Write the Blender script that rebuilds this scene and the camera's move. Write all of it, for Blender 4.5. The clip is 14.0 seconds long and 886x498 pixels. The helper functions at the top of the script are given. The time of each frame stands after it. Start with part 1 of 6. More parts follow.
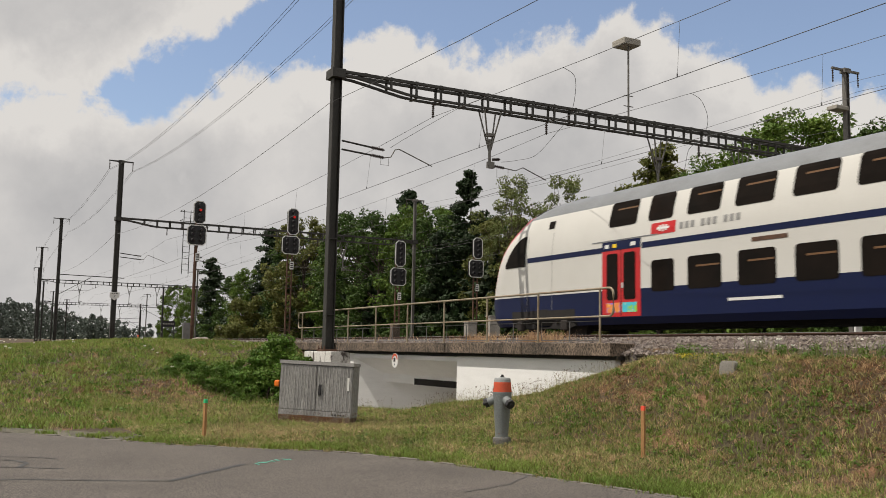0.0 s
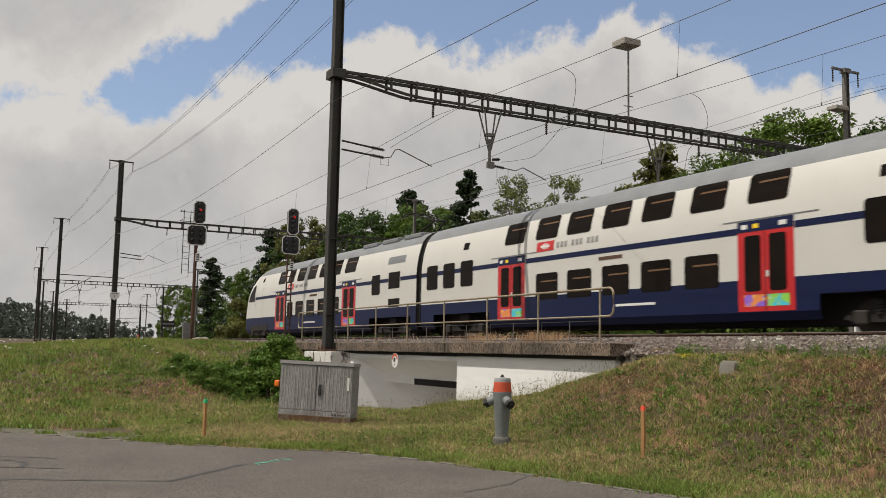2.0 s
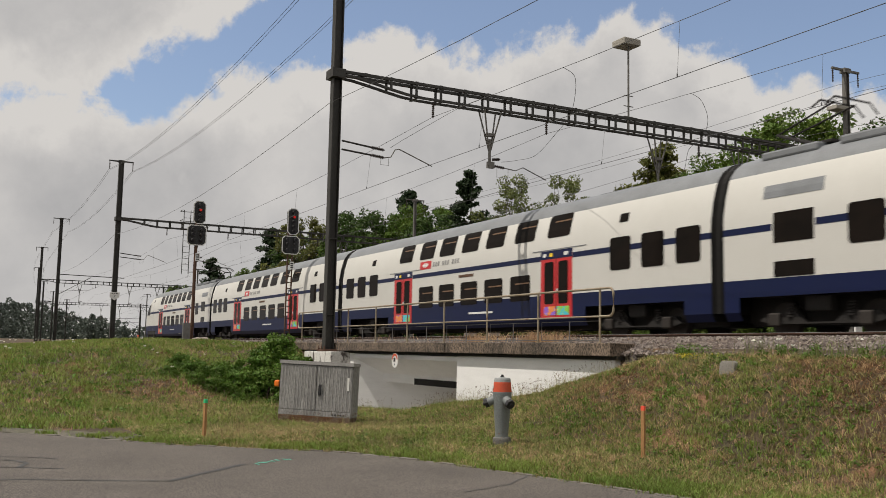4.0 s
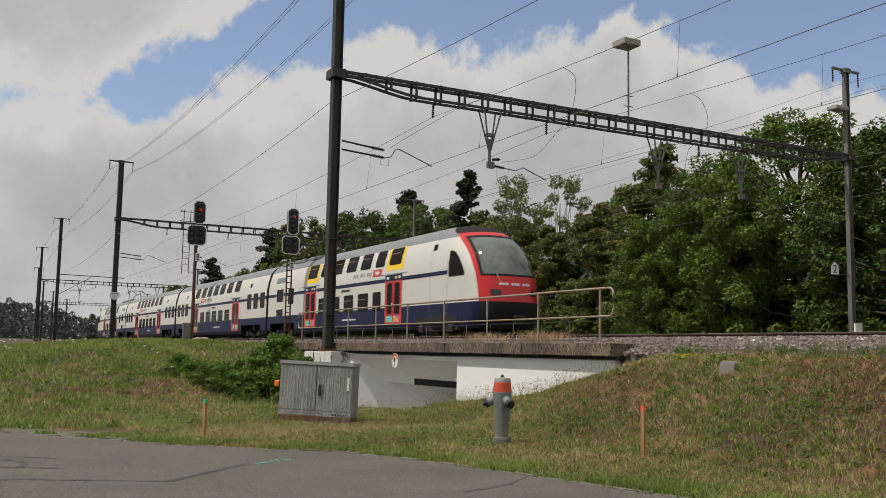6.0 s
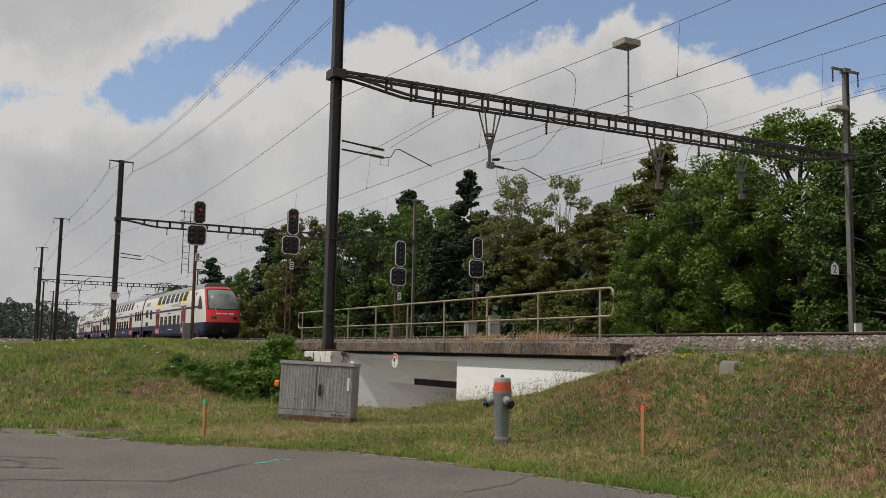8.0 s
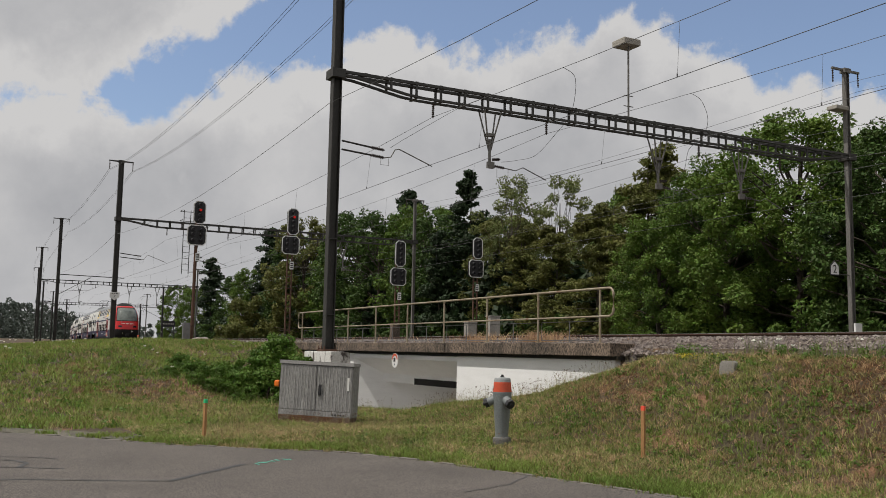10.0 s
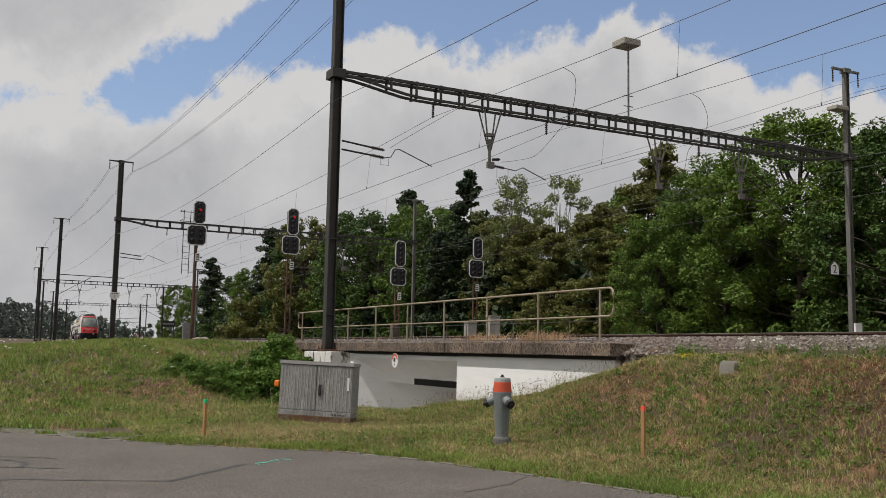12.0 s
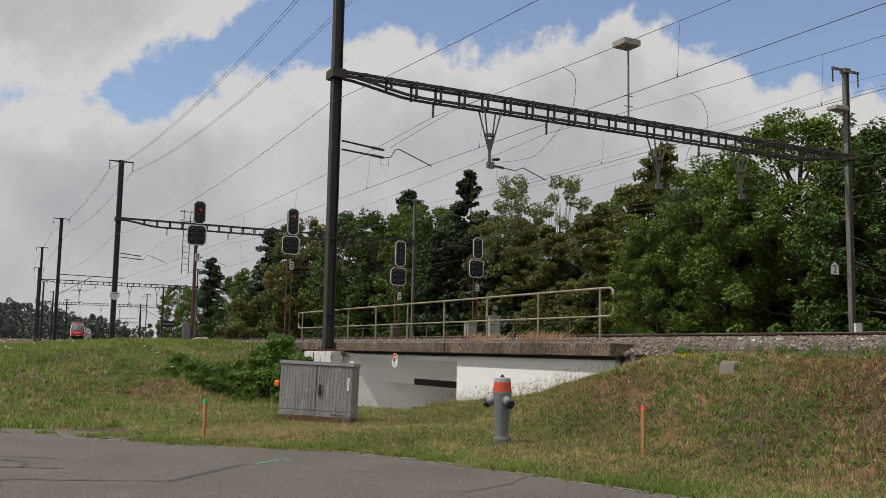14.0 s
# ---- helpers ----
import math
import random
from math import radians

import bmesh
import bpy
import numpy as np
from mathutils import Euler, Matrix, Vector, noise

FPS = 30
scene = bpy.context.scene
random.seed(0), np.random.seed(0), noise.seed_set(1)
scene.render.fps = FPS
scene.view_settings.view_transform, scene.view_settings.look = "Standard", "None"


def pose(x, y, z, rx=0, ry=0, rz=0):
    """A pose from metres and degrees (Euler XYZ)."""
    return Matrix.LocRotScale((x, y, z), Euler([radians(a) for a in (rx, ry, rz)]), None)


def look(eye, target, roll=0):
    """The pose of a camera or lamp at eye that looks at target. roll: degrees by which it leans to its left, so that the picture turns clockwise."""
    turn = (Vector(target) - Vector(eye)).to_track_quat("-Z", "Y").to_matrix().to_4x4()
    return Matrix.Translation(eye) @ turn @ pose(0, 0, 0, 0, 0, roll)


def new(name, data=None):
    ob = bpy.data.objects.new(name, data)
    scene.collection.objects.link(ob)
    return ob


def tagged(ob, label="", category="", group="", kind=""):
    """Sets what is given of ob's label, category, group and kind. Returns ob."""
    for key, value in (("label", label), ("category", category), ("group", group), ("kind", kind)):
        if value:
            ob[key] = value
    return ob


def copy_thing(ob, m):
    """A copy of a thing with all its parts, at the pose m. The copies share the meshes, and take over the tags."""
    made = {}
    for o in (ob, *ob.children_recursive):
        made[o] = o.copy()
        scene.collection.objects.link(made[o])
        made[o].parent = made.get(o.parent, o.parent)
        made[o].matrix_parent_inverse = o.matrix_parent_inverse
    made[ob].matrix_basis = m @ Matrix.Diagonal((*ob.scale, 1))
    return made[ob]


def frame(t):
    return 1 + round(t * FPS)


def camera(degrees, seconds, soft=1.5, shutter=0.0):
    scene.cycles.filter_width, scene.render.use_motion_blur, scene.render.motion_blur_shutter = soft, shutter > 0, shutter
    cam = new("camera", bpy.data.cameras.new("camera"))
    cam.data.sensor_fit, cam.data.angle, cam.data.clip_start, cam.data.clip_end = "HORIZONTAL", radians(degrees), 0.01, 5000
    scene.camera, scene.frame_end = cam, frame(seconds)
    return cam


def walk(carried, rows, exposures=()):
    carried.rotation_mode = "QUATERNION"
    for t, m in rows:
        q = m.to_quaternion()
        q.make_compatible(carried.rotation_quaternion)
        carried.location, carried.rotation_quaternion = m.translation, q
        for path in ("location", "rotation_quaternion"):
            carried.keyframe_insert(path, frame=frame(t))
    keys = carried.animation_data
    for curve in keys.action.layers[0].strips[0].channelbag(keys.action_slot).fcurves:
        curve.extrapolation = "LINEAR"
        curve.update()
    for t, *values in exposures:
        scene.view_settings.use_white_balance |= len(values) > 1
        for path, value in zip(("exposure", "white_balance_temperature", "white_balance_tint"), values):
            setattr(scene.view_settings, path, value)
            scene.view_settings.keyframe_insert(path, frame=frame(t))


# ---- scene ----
# ---- camera ----
EYE = (0.0, 0.0, 1.5)
YAW, PITCH, ROLL = radians(-62.32), radians(6.209), 1.089
AIM = (math.sin(YAW) * math.cos(PITCH), math.cos(YAW) * math.cos(PITCH), 1.5 + math.sin(PITCH))
cam = camera(50.46, 14.0, soft=0.65, shutter=0.22)
STAND = look(EYE, AIM, ROLL)
walk(cam, [(0.0, STAND), (14.0, STAND)], exposures=[(0.0, -0.14, 6800, 11), (1.0, -0.23, 6800, 11), (3.2, -0.26, 6800, 11), (5.3, -0.30, 6700, 11), (7.0, -0.33, 6600, 10), (10.3, -0.36, 6500, 11), (11.3, -0.32, 6500, 11), (14.0, -0.29, 6500, 11)])

# ---- the plan, in metres ----
RAIL = 1.94                                  # top of rail
TRACKS = (13.85, 18.37, 25.5, 29.9)          # track centres, beside the camera
PORTAL_X = -27.3
SPEED, GAIN = 14.70, 0.803                   # the train's speed and acceleration


def bend(x):
    """Sideways offset of the line: straight, then a wide curve."""
    d = max(0.0, -x - 90.0)
    return d * d / 2400.0


def smooth(a, b, v):
    k = min(1.0, max(0.0, (v - a) / (b - a)))
    return k * k * (3 - 2 * k)


def along(v, table):
    """Piecewise linear lookup."""
    if v <= table[0][0]:
        return table[0][1]
    for (a, p), (b, q) in zip(table, table[1:]):
        if v <= b:
            return p + (q - p) * (v - a) / (b - a)
    return table[-1][1]


# ---- world, sun ----
def build_world():
    world = bpy.data.worlds.new("sky")
    scene.world = world
    world.use_nodes = True
    nt = world.node_tree
    nt.nodes.clear()
    N, L = nt.nodes.new, nt.links.new
    out, bg, mix = N("ShaderNodeOutputWorld"), N("ShaderNodeBackground"), N("ShaderNodeMix")
    sky = N("ShaderNodeTexSky")
    sky.sky_type, sky.sun_disc = "NISHITA", False
    sky.sun_elevation, sky.sun_rotation = radians(61), radians(194)
    sky.air_density, sky.dust_density, sky.ozone_density = 1.0, 1.2, 1.0
    coord, sep = N("ShaderNodeTexCoord"), N("ShaderNodeSeparateXYZ")
    L(coord.outputs["Generated"], sep.inputs[0])

    def math_node(op, a, b=None, clamp=False):
        n = N("ShaderNodeMath")
        n.operation, n.use_clamp = op, clamp
        for i, v in enumerate((a, b)):
            if v is None:
                continue
            if isinstance(v, (int, float)):
                n.inputs[i].default_value = v
            else:
                L(v, n.inputs[i])
        return n.outputs[0]

    # cloud deck: the direction is spread on a plane far above
    den = math_node("ADD", math_node("MAXIMUM", sep.outputs[2], 0.0), 0.16)
    comb = N("ShaderNodeCombineXYZ")
    L(math_node("DIVIDE", sep.outputs[0], den), comb.inputs[0])
    L(math_node("DIVIDE", sep.outputs[1], den), comb.inputs[1])

    def fbm(scale, detail, rough, vec, shift, dist=0.0):
        m, n = N("ShaderNodeMapping"), N("ShaderNodeTexNoise")
        m.inputs["Location"].default_value = shift
        L(vec, m.inputs["Vector"])
        n.inputs["Scale"].default_value, n.inputs["Detail"].default_value = scale, detail
        n.inputs["Roughness"].default_value, n.inputs["Distortion"].default_value = rough, dist
        L(m.outputs[0], n.inputs["Vector"])
        return n.outputs["Fac"]

    cover = fbm(0.9, 9, 0.58, comb.outputs[0], (3.1, 1.7, 0), 0.2)
    puff = fbm(13.0, 9, 0.60, coord.outputs["Generated"], (0.4, 0.2, 0), 0.25)
    fine = fbm(38.0, 8, 0.62, coord.outputs["Generated"], (2.0, 5.0, 1.0), 0.15)
    azimuth = math_node("ARCTAN2", sep.outputs[0], sep.outputs[1])
    height = math_node("ARCSINE", sep.outputs[2])

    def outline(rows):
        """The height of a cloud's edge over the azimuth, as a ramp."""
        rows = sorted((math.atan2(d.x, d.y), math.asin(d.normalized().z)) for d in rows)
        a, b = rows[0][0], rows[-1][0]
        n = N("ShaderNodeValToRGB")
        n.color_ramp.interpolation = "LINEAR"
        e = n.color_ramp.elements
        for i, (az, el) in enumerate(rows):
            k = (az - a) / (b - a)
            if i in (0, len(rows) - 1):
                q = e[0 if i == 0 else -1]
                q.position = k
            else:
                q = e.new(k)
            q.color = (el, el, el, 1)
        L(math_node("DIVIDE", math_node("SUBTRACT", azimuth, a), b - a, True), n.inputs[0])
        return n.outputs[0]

    rough = math_node("ADD", math_node("MULTIPLY", math_node("SUBTRACT", puff, 0.5), 1.0), math_node("MULTIPLY", math_node("SUBTRACT", fine, 0.5), 0.7))
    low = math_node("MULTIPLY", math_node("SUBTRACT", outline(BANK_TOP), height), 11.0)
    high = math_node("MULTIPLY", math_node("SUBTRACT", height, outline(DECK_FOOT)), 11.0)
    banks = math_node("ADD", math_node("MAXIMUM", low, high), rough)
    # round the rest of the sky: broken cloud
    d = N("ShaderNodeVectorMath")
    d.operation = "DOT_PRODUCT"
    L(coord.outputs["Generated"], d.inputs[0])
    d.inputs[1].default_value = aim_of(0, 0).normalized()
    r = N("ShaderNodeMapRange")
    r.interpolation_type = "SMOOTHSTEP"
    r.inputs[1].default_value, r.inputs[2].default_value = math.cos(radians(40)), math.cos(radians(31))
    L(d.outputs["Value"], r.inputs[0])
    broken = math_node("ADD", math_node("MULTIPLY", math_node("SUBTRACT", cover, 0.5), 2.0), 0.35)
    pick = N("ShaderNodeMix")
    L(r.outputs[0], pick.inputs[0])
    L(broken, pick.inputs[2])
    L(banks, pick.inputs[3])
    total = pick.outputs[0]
    edge = N("ShaderNodeMapRange")
    edge.interpolation_type = "SMOOTHSTEP"
    edge.inputs[1].default_value, edge.inputs[2].default_value = -0.08, 0.16
    edge.inputs[3].default_value, edge.inputs[4].default_value = 0.10, 1.0
    L(total, edge.inputs[0])
    # bright rims, grey undersides broken by lighter banks
    shade = math_node("ADD", math_node("MULTIPLY", math_node("MINIMUM", total, 0.8), 0.45), math_node("MULTIPLY", fbm(5.5, 8, 0.58, coord.outputs["Generated"], (7.0, 1.0, 4.0)), 1.1))
    shade = math_node("SUBTRACT", shade, math_node("ADD", math_node("MULTIPLY", sep.outputs[2], 0.25), 0.22))
    ramp = N("ShaderNodeValToRGB")
    e = ramp.color_ramp.elements
    e[0].position, e[0].color = 0.36, (7.7, 7.65, 7.55, 1)
    e[1].position, e[1].color = 0.84, (4.9, 4.98, 5.15, 1)
    e.new(0.48).color = (6.9, 6.88, 6.88, 1)
    e.new(0.64).color = (6.0, 6.03, 6.12, 1)
    L(shade, ramp.inputs[0])
    mix.data_type = "RGBA"
    L(edge.outputs[0], mix.inputs[0])
    gain = N("ShaderNodeVectorMath")
    gain.operation = "MULTIPLY"
    gain.inputs[1].default_value = (1.42, 1.5, 1.62)
    L(sky.outputs[0], gain.inputs[0])
    L(gain.outputs[0], mix.inputs[6])
    L(ramp.outputs[0], mix.inputs[7])
    L(mix.outputs[2], bg.inputs[0])
    bg.inputs[1].default_value = 0.1
    L(bg.outputs[0], out.inputs[0])


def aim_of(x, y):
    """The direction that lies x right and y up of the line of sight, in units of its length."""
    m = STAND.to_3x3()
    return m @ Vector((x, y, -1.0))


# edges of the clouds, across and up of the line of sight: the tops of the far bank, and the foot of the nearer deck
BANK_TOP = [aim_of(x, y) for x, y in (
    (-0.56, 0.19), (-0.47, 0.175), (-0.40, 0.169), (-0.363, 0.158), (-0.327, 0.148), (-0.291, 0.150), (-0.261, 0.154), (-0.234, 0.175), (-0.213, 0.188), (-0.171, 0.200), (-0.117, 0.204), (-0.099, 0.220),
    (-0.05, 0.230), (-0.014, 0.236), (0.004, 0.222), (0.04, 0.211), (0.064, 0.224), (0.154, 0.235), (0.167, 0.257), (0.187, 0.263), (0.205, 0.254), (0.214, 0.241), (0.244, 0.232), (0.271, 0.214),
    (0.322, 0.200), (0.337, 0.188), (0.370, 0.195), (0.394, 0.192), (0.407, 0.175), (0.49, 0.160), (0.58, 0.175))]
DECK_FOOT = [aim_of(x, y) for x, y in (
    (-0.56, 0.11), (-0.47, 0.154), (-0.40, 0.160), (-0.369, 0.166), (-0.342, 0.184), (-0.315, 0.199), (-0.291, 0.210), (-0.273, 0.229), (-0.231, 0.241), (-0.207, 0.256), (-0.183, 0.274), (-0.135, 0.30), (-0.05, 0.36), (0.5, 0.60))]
build_world()
sun_data = bpy.data.lights.new("sun", "SUN")
sun_data.energy, sun_data.angle, sun_data.color = 4.4, radians(0.6), (1.0, 0.95, 0.87)
sun = new("sun", sun_data)
sun.matrix_world = look((0, 0, 40), (0.13, 0.53, 39.0))


# ---- materials ----
def mat(name, base, rough=0.7, metal=0.0, other=None, scale=8.0, amount=0.5, grain=0.0, grain_scale=120.0, bump=0.0, bump_scale=40.0, spots=None, stretch=(1, 1, 1), island=0.0, spec=0.5):
    """A surface with two scales of variation: patches of another colour and a fine grain, with relief."""
    m = bpy.data.materials.new(name)
    m.use_nodes = True
    nt = m.node_tree
    N, L = nt.nodes.new, nt.links.new
    b = nt.nodes["Principled BSDF"]
    b.inputs["Roughness"].default_value, b.inputs["Metallic"].default_value = rough, metal
    b.inputs["Specular IOR Level"].default_value = spec
    b.inputs["Base Color"].default_value = (*base, 1)
    co, mp = N("ShaderNodeTexCoord"), N("ShaderNodeMapping")
    mp.inputs["Scale"].default_value = stretch
    L(co.outputs["Object"], mp.inputs[0])

    def noise_of(s, detail=5):
        n = N("ShaderNodeTexNoise")
        n.inputs["Scale"].default_value, n.inputs["Detail"].default_value, n.inputs["Roughness"].default_value = s, detail, 0.62
        L(mp.outputs[0], n.inputs["Vector"])
        return n.outputs["Fac"]

    def blend(a, fac, lo, hi, colour, how="MIX"):
        r, x = N("ShaderNodeMapRange"), N("ShaderNodeMix")
        r.inputs[1].default_value, r.inputs[2].default_value = lo, hi
        L(fac, r.inputs[0])
        x.data_type, x.blend_type = "RGBA", how
        L(r.outputs[0], x.inputs[0])
        if isinstance(a, tuple):
            x.inputs[6].default_value = (*a, 1)
        else:
            L(a, x.inputs[6])
        x.inputs[7].default_value = (*colour, 1)
        return x.outputs[2]

    col = base
    if other:
        col = blend(col, noise_of(scale), 0.5 - 0.35 * (1.05 - amount), 0.5 + 0.35 * (1.05 - amount), other)
    if spots:
        col = blend(col, noise_of(spots[1], 6), spots[2], spots[2] + 0.1, spots[0])
    if grain:
        g = noise_of(grain_scale, 3)
        dark = tuple(max(0.0, 1 - grain * 1.6) for _ in range(3))
        col = blend(col, g, 0.62, 0.38, dark, "MULTIPLY")
    if island:
        gi, hsv, r = N("ShaderNodeNewGeometry"), N("ShaderNodeHueSaturation"), N("ShaderNodeMapRange")
        r.inputs[3].default_value, r.inputs[4].default_value = 1 - island, 1 + island
        L(gi.outputs["Random Per Island"], r.inputs[0])
        L(r.outputs[0], hsv.inputs["Value"])
        r2 = N("ShaderNodeMapRange")
        r2.inputs[3].default_value, r2.inputs[4].default_value = 0.5 - island * 0.05, 0.5 + island * 0.05
        L(gi.outputs["Random Per Island"], r2.inputs[0])
        L(r2.outputs[0], hsv.inputs["Hue"])
        if isinstance(col, tuple):
            hsv.inputs["Color"].default_value = (*col, 1)
        else:
            L(col, hsv.inputs["Color"])
        col = hsv.outputs[0]
    if not isinstance(col, tuple):
        L(col, b.inputs["Base Color"])
    if bump:
        bn = N("ShaderNodeBump")
        bn.inputs["Strength"].default_value, bn.inputs["Distance"].default_value = 0.6, bump
        L(noise_of(bump_scale, 6), bn.inputs["Height"])
        L(bn.outputs[0], b.inputs["Normal"])
    return m


M = {
    "asphalt": mat("asphalt", (0.188, 0.162, 0.142), 0.9, other=(0.13, 0.112, 0.098), scale=0.8, grain=0.6, grain_scale=55, bump=0.005, bump_scale=90, spots=((0.42, 0.39, 0.35), 62, 0.62)),
    "seam": mat("bitumen", (0.03, 0.03, 0.032), 0.75, other=(0.05, 0.05, 0.05), scale=9),
    "soil": mat("grass_ground", (0.06, 0.048, 0.022), 0.95, other=(0.10, 0.062, 0.033), scale=0.8, amount=0.6, grain=0.4, grain_scale=60, bump=0.03, bump_scale=30, spots=((0.26, 0.135, 0.07), 0.9, 0.55)),
    "ballast_bed": mat("ballast_bed", (0.17, 0.145, 0.125), 0.95, other=(0.11, 0.09, 0.08), scale=3, grain=0.5, grain_scale=40, bump=0.04, bump_scale=25),
    "stone": mat("ballast_stone", (0.235, 0.205, 0.19), 0.9, other=(0.17, 0.13, 0.11), scale=2.0, grain=0.2, grain_scale=80, island=0.45),
    "concrete": mat("weathered_concrete", (0.29, 0.215, 0.16), 0.9, other=(0.12, 0.092, 0.07), scale=1.6, amount=0.7, grain=0.55, grain_scale=42, bump=0.015, bump_scale=50, spots=((0.52, 0.46, 0.38), 26, 0.62), stretch=(1, 1, 0.6)),
    "light_concrete": mat("light_concrete", (0.46, 0.44, 0.40), 0.9, other=(0.30, 0.28, 0.25), scale=2, grain=0.3, bump=0.006, bump_scale=60),
    # concrete made paler than the rest, as a reflector below the soffit
    "path_bounce": mat("path_bounce", (0.60, 0.58, 0.54), 0.9, other=(0.50, 0.48, 0.44), scale=2, grain=0.2, bump=0.006, bump_scale=60),
    "white_wall": mat("white_paint_wall", (0.86, 0.86, 0.86), 0.8, other=(0.78, 0.78, 0.775), scale=1.3, amount=0.5, grain=0.06, grain_scale=40, bump=0.004, bump_scale=14, stretch=(1, 1, 4)),
    "stained_white": mat("stained_white_wall", (0.80, 0.79, 0.77), 0.85, other=(0.66, 0.64, 0.61), scale=1.6, grain=0.15, grain_scale=40, spots=((0.12, 0.10, 0.09), 2.6, 0.53), stretch=(2.2, 1, 0.8)),
    "galv": mat("galvanised_steel", (0.25, 0.25, 0.245), 0.5, 0.75, other=(0.17, 0.165, 0.16), scale=5, grain=0.12),
    "mast": mat("mast_steel", (0.062, 0.06, 0.054), 0.6, 0.3, other=(0.042, 0.04, 0.036), scale=3, grain=0.2, grain_scale=50, stretch=(1, 1, 0.2)),
    "mast_light": mat("mast_steel_light", (0.21, 0.205, 0.19), 0.6, 0.3, other=(0.14, 0.13, 0.115), scale=3, grain=0.2, grain_scale=50, stretch=(1, 1, 0.2)),
    "rust": mat("rusty_steel", (0.17, 0.085, 0.05), 0.85, 0.2, other=(0.09, 0.055, 0.04), scale=6, grain=0.3),
    "rail_side": mat("rail_steel", (0.11, 0.06, 0.042), 0.7, 0.5, other=(0.07, 0.04, 0.03), scale=5, grain=0.2),
    "rail_top": mat("polished_rail", (0.5, 0.48, 0.46), 0.28, 1.0),
    "sleeper": mat("sleeper", (0.12, 0.09, 0.07), 0.9, other=(0.08, 0.06, 0.05), scale=5, grain=0.3),
    "rail_pipe": mat("weathered_pipe", (0.42, 0.37, 0.28), 0.6, 0.35, other=(0.30, 0.23, 0.15), scale=2.2, amount=0.6, grain=0.25, spots=((0.22, 0.11, 0.06), 3.0, 0.60)),
    "wire": mat("wire", (0.09, 0.09, 0.09), 0.6, 0.4),
    "insulator": mat("insulator", (0.05, 0.035, 0.03), 0.3),
    "black": mat("matt_black", (0.018, 0.018, 0.02), 0.65),
    "white": mat("white_enamel", (0.78, 0.78, 0.76), 0.5, other=(0.66, 0.66, 0.64), scale=4, grain=0.05),
    "lamp_grey": mat("weathered_lamp_housing", (0.42, 0.40, 0.35), 0.7, other=(0.30, 0.28, 0.24), scale=4, grain=0.2),
    "lens": mat("dark_lens", (0.02, 0.02, 0.025), 0.12),
    "train_white": mat("train_white", (0.60, 0.595, 0.56), 0.4, other=(0.565, 0.56, 0.525), scale=0.8, grain=0.02, grain_scale=30),
    "train_blue": mat("train_blue", (0.0028, 0.008, 0.048), 0.45, other=(0.0036, 0.0095, 0.045), scale=1.0, spec=0.25),
    "train_roof": mat("train_roof", (0.22, 0.235, 0.25), 0.45, other=(0.17, 0.18, 0.19), scale=1.2, grain=0.1, grain_scale=30),
    "train_red": mat("train_red", (0.52, 0.014, 0.016), 0.3, other=(0.46, 0.012, 0.014), scale=1.0),
    "train_yellow": mat("train_yellow", (0.80, 0.55, 0.015), 0.35),
    # train underframe; also the near-black put in for shade at the bridge
    "under": mat("underframe_and_shade", (0.012, 0.011, 0.010), 0.9, other=(0.022, 0.018, 0.016), scale=4, grain=0.3),
    "glass_dark": mat("tinted_glass", (0.009, 0.008, 0.007), 0.08, other=(0.016, 0.012, 0.010), scale=1.2, spec=0.14),
    "rubber": mat("rubber", (0.009, 0.009, 0.009), 0.75, other=(0.014, 0.013, 0.012), scale=6, spec=0.2),
    "bark": mat("bark", (0.11, 0.085, 0.06), 0.95, other=(0.06, 0.05, 0.04), scale=6, grain=0.4, bump=0.02, bump_scale=20),
}

M["glass_dark"].node_tree.nodes["Principled BSDF"].inputs["IOR"].default_value = 1.18


# ---- mesh helpers ----
def part(name, bm, material, parent=None, label=""):
    me = bpy.data.meshes.new(name)
    if isinstance(bm, tuple):
        me.from_pydata(*bm)
    else:
        bm.to_mesh(me)
        bm.free()
    me.materials.append(M[material] if isinstance(material, str) else material)
    ob = new(name, me)
    ob.parent = parent
    if label:
        tagged(ob, label)
    return ob


def thing(name, label, category, group="", kind="", at=None):
    ob = tagged(new(name), label, category, group, kind)
    if at is not None:
        ob.matrix_basis = at
    return ob


def box(bm, x0, x1, y0, y1, z0, z1, bevel=0.0):
    r = bmesh.ops.create_cube(bm, size=1.0)["verts"]
    for v in r:
        v.co = Vector(((x0 + x1) / 2 + v.co.x * (x1 - x0), (y0 + y1) / 2 + v.co.y * (y1 - y0), (z0 + z1) / 2 + v.co.z * (z1 - z0)))
    if bevel:
        es = list({e for v in r for e in v.link_edges})
        bmesh.ops.bevel(bm, geom=es, offset=bevel, segments=2, profile=0.5, affect="EDGES")
    return bm


def rod(bm, a, b, r0, r1=None, n=8):
    """A round bar from a to b."""
    a, b = Vector(a), Vector(b)
    r1 = r0 if r1 is None else r1
    d = b - a
    m = Matrix.Translation((a + b) / 2) @ d.to_track_quat("Z", "Y").to_matrix().to_4x4()
    bmesh.ops.create_cone(bm, cap_ends=True, segments=n, radius1=r0, radius2=r1, depth=d.length, matrix=m)
    return bm


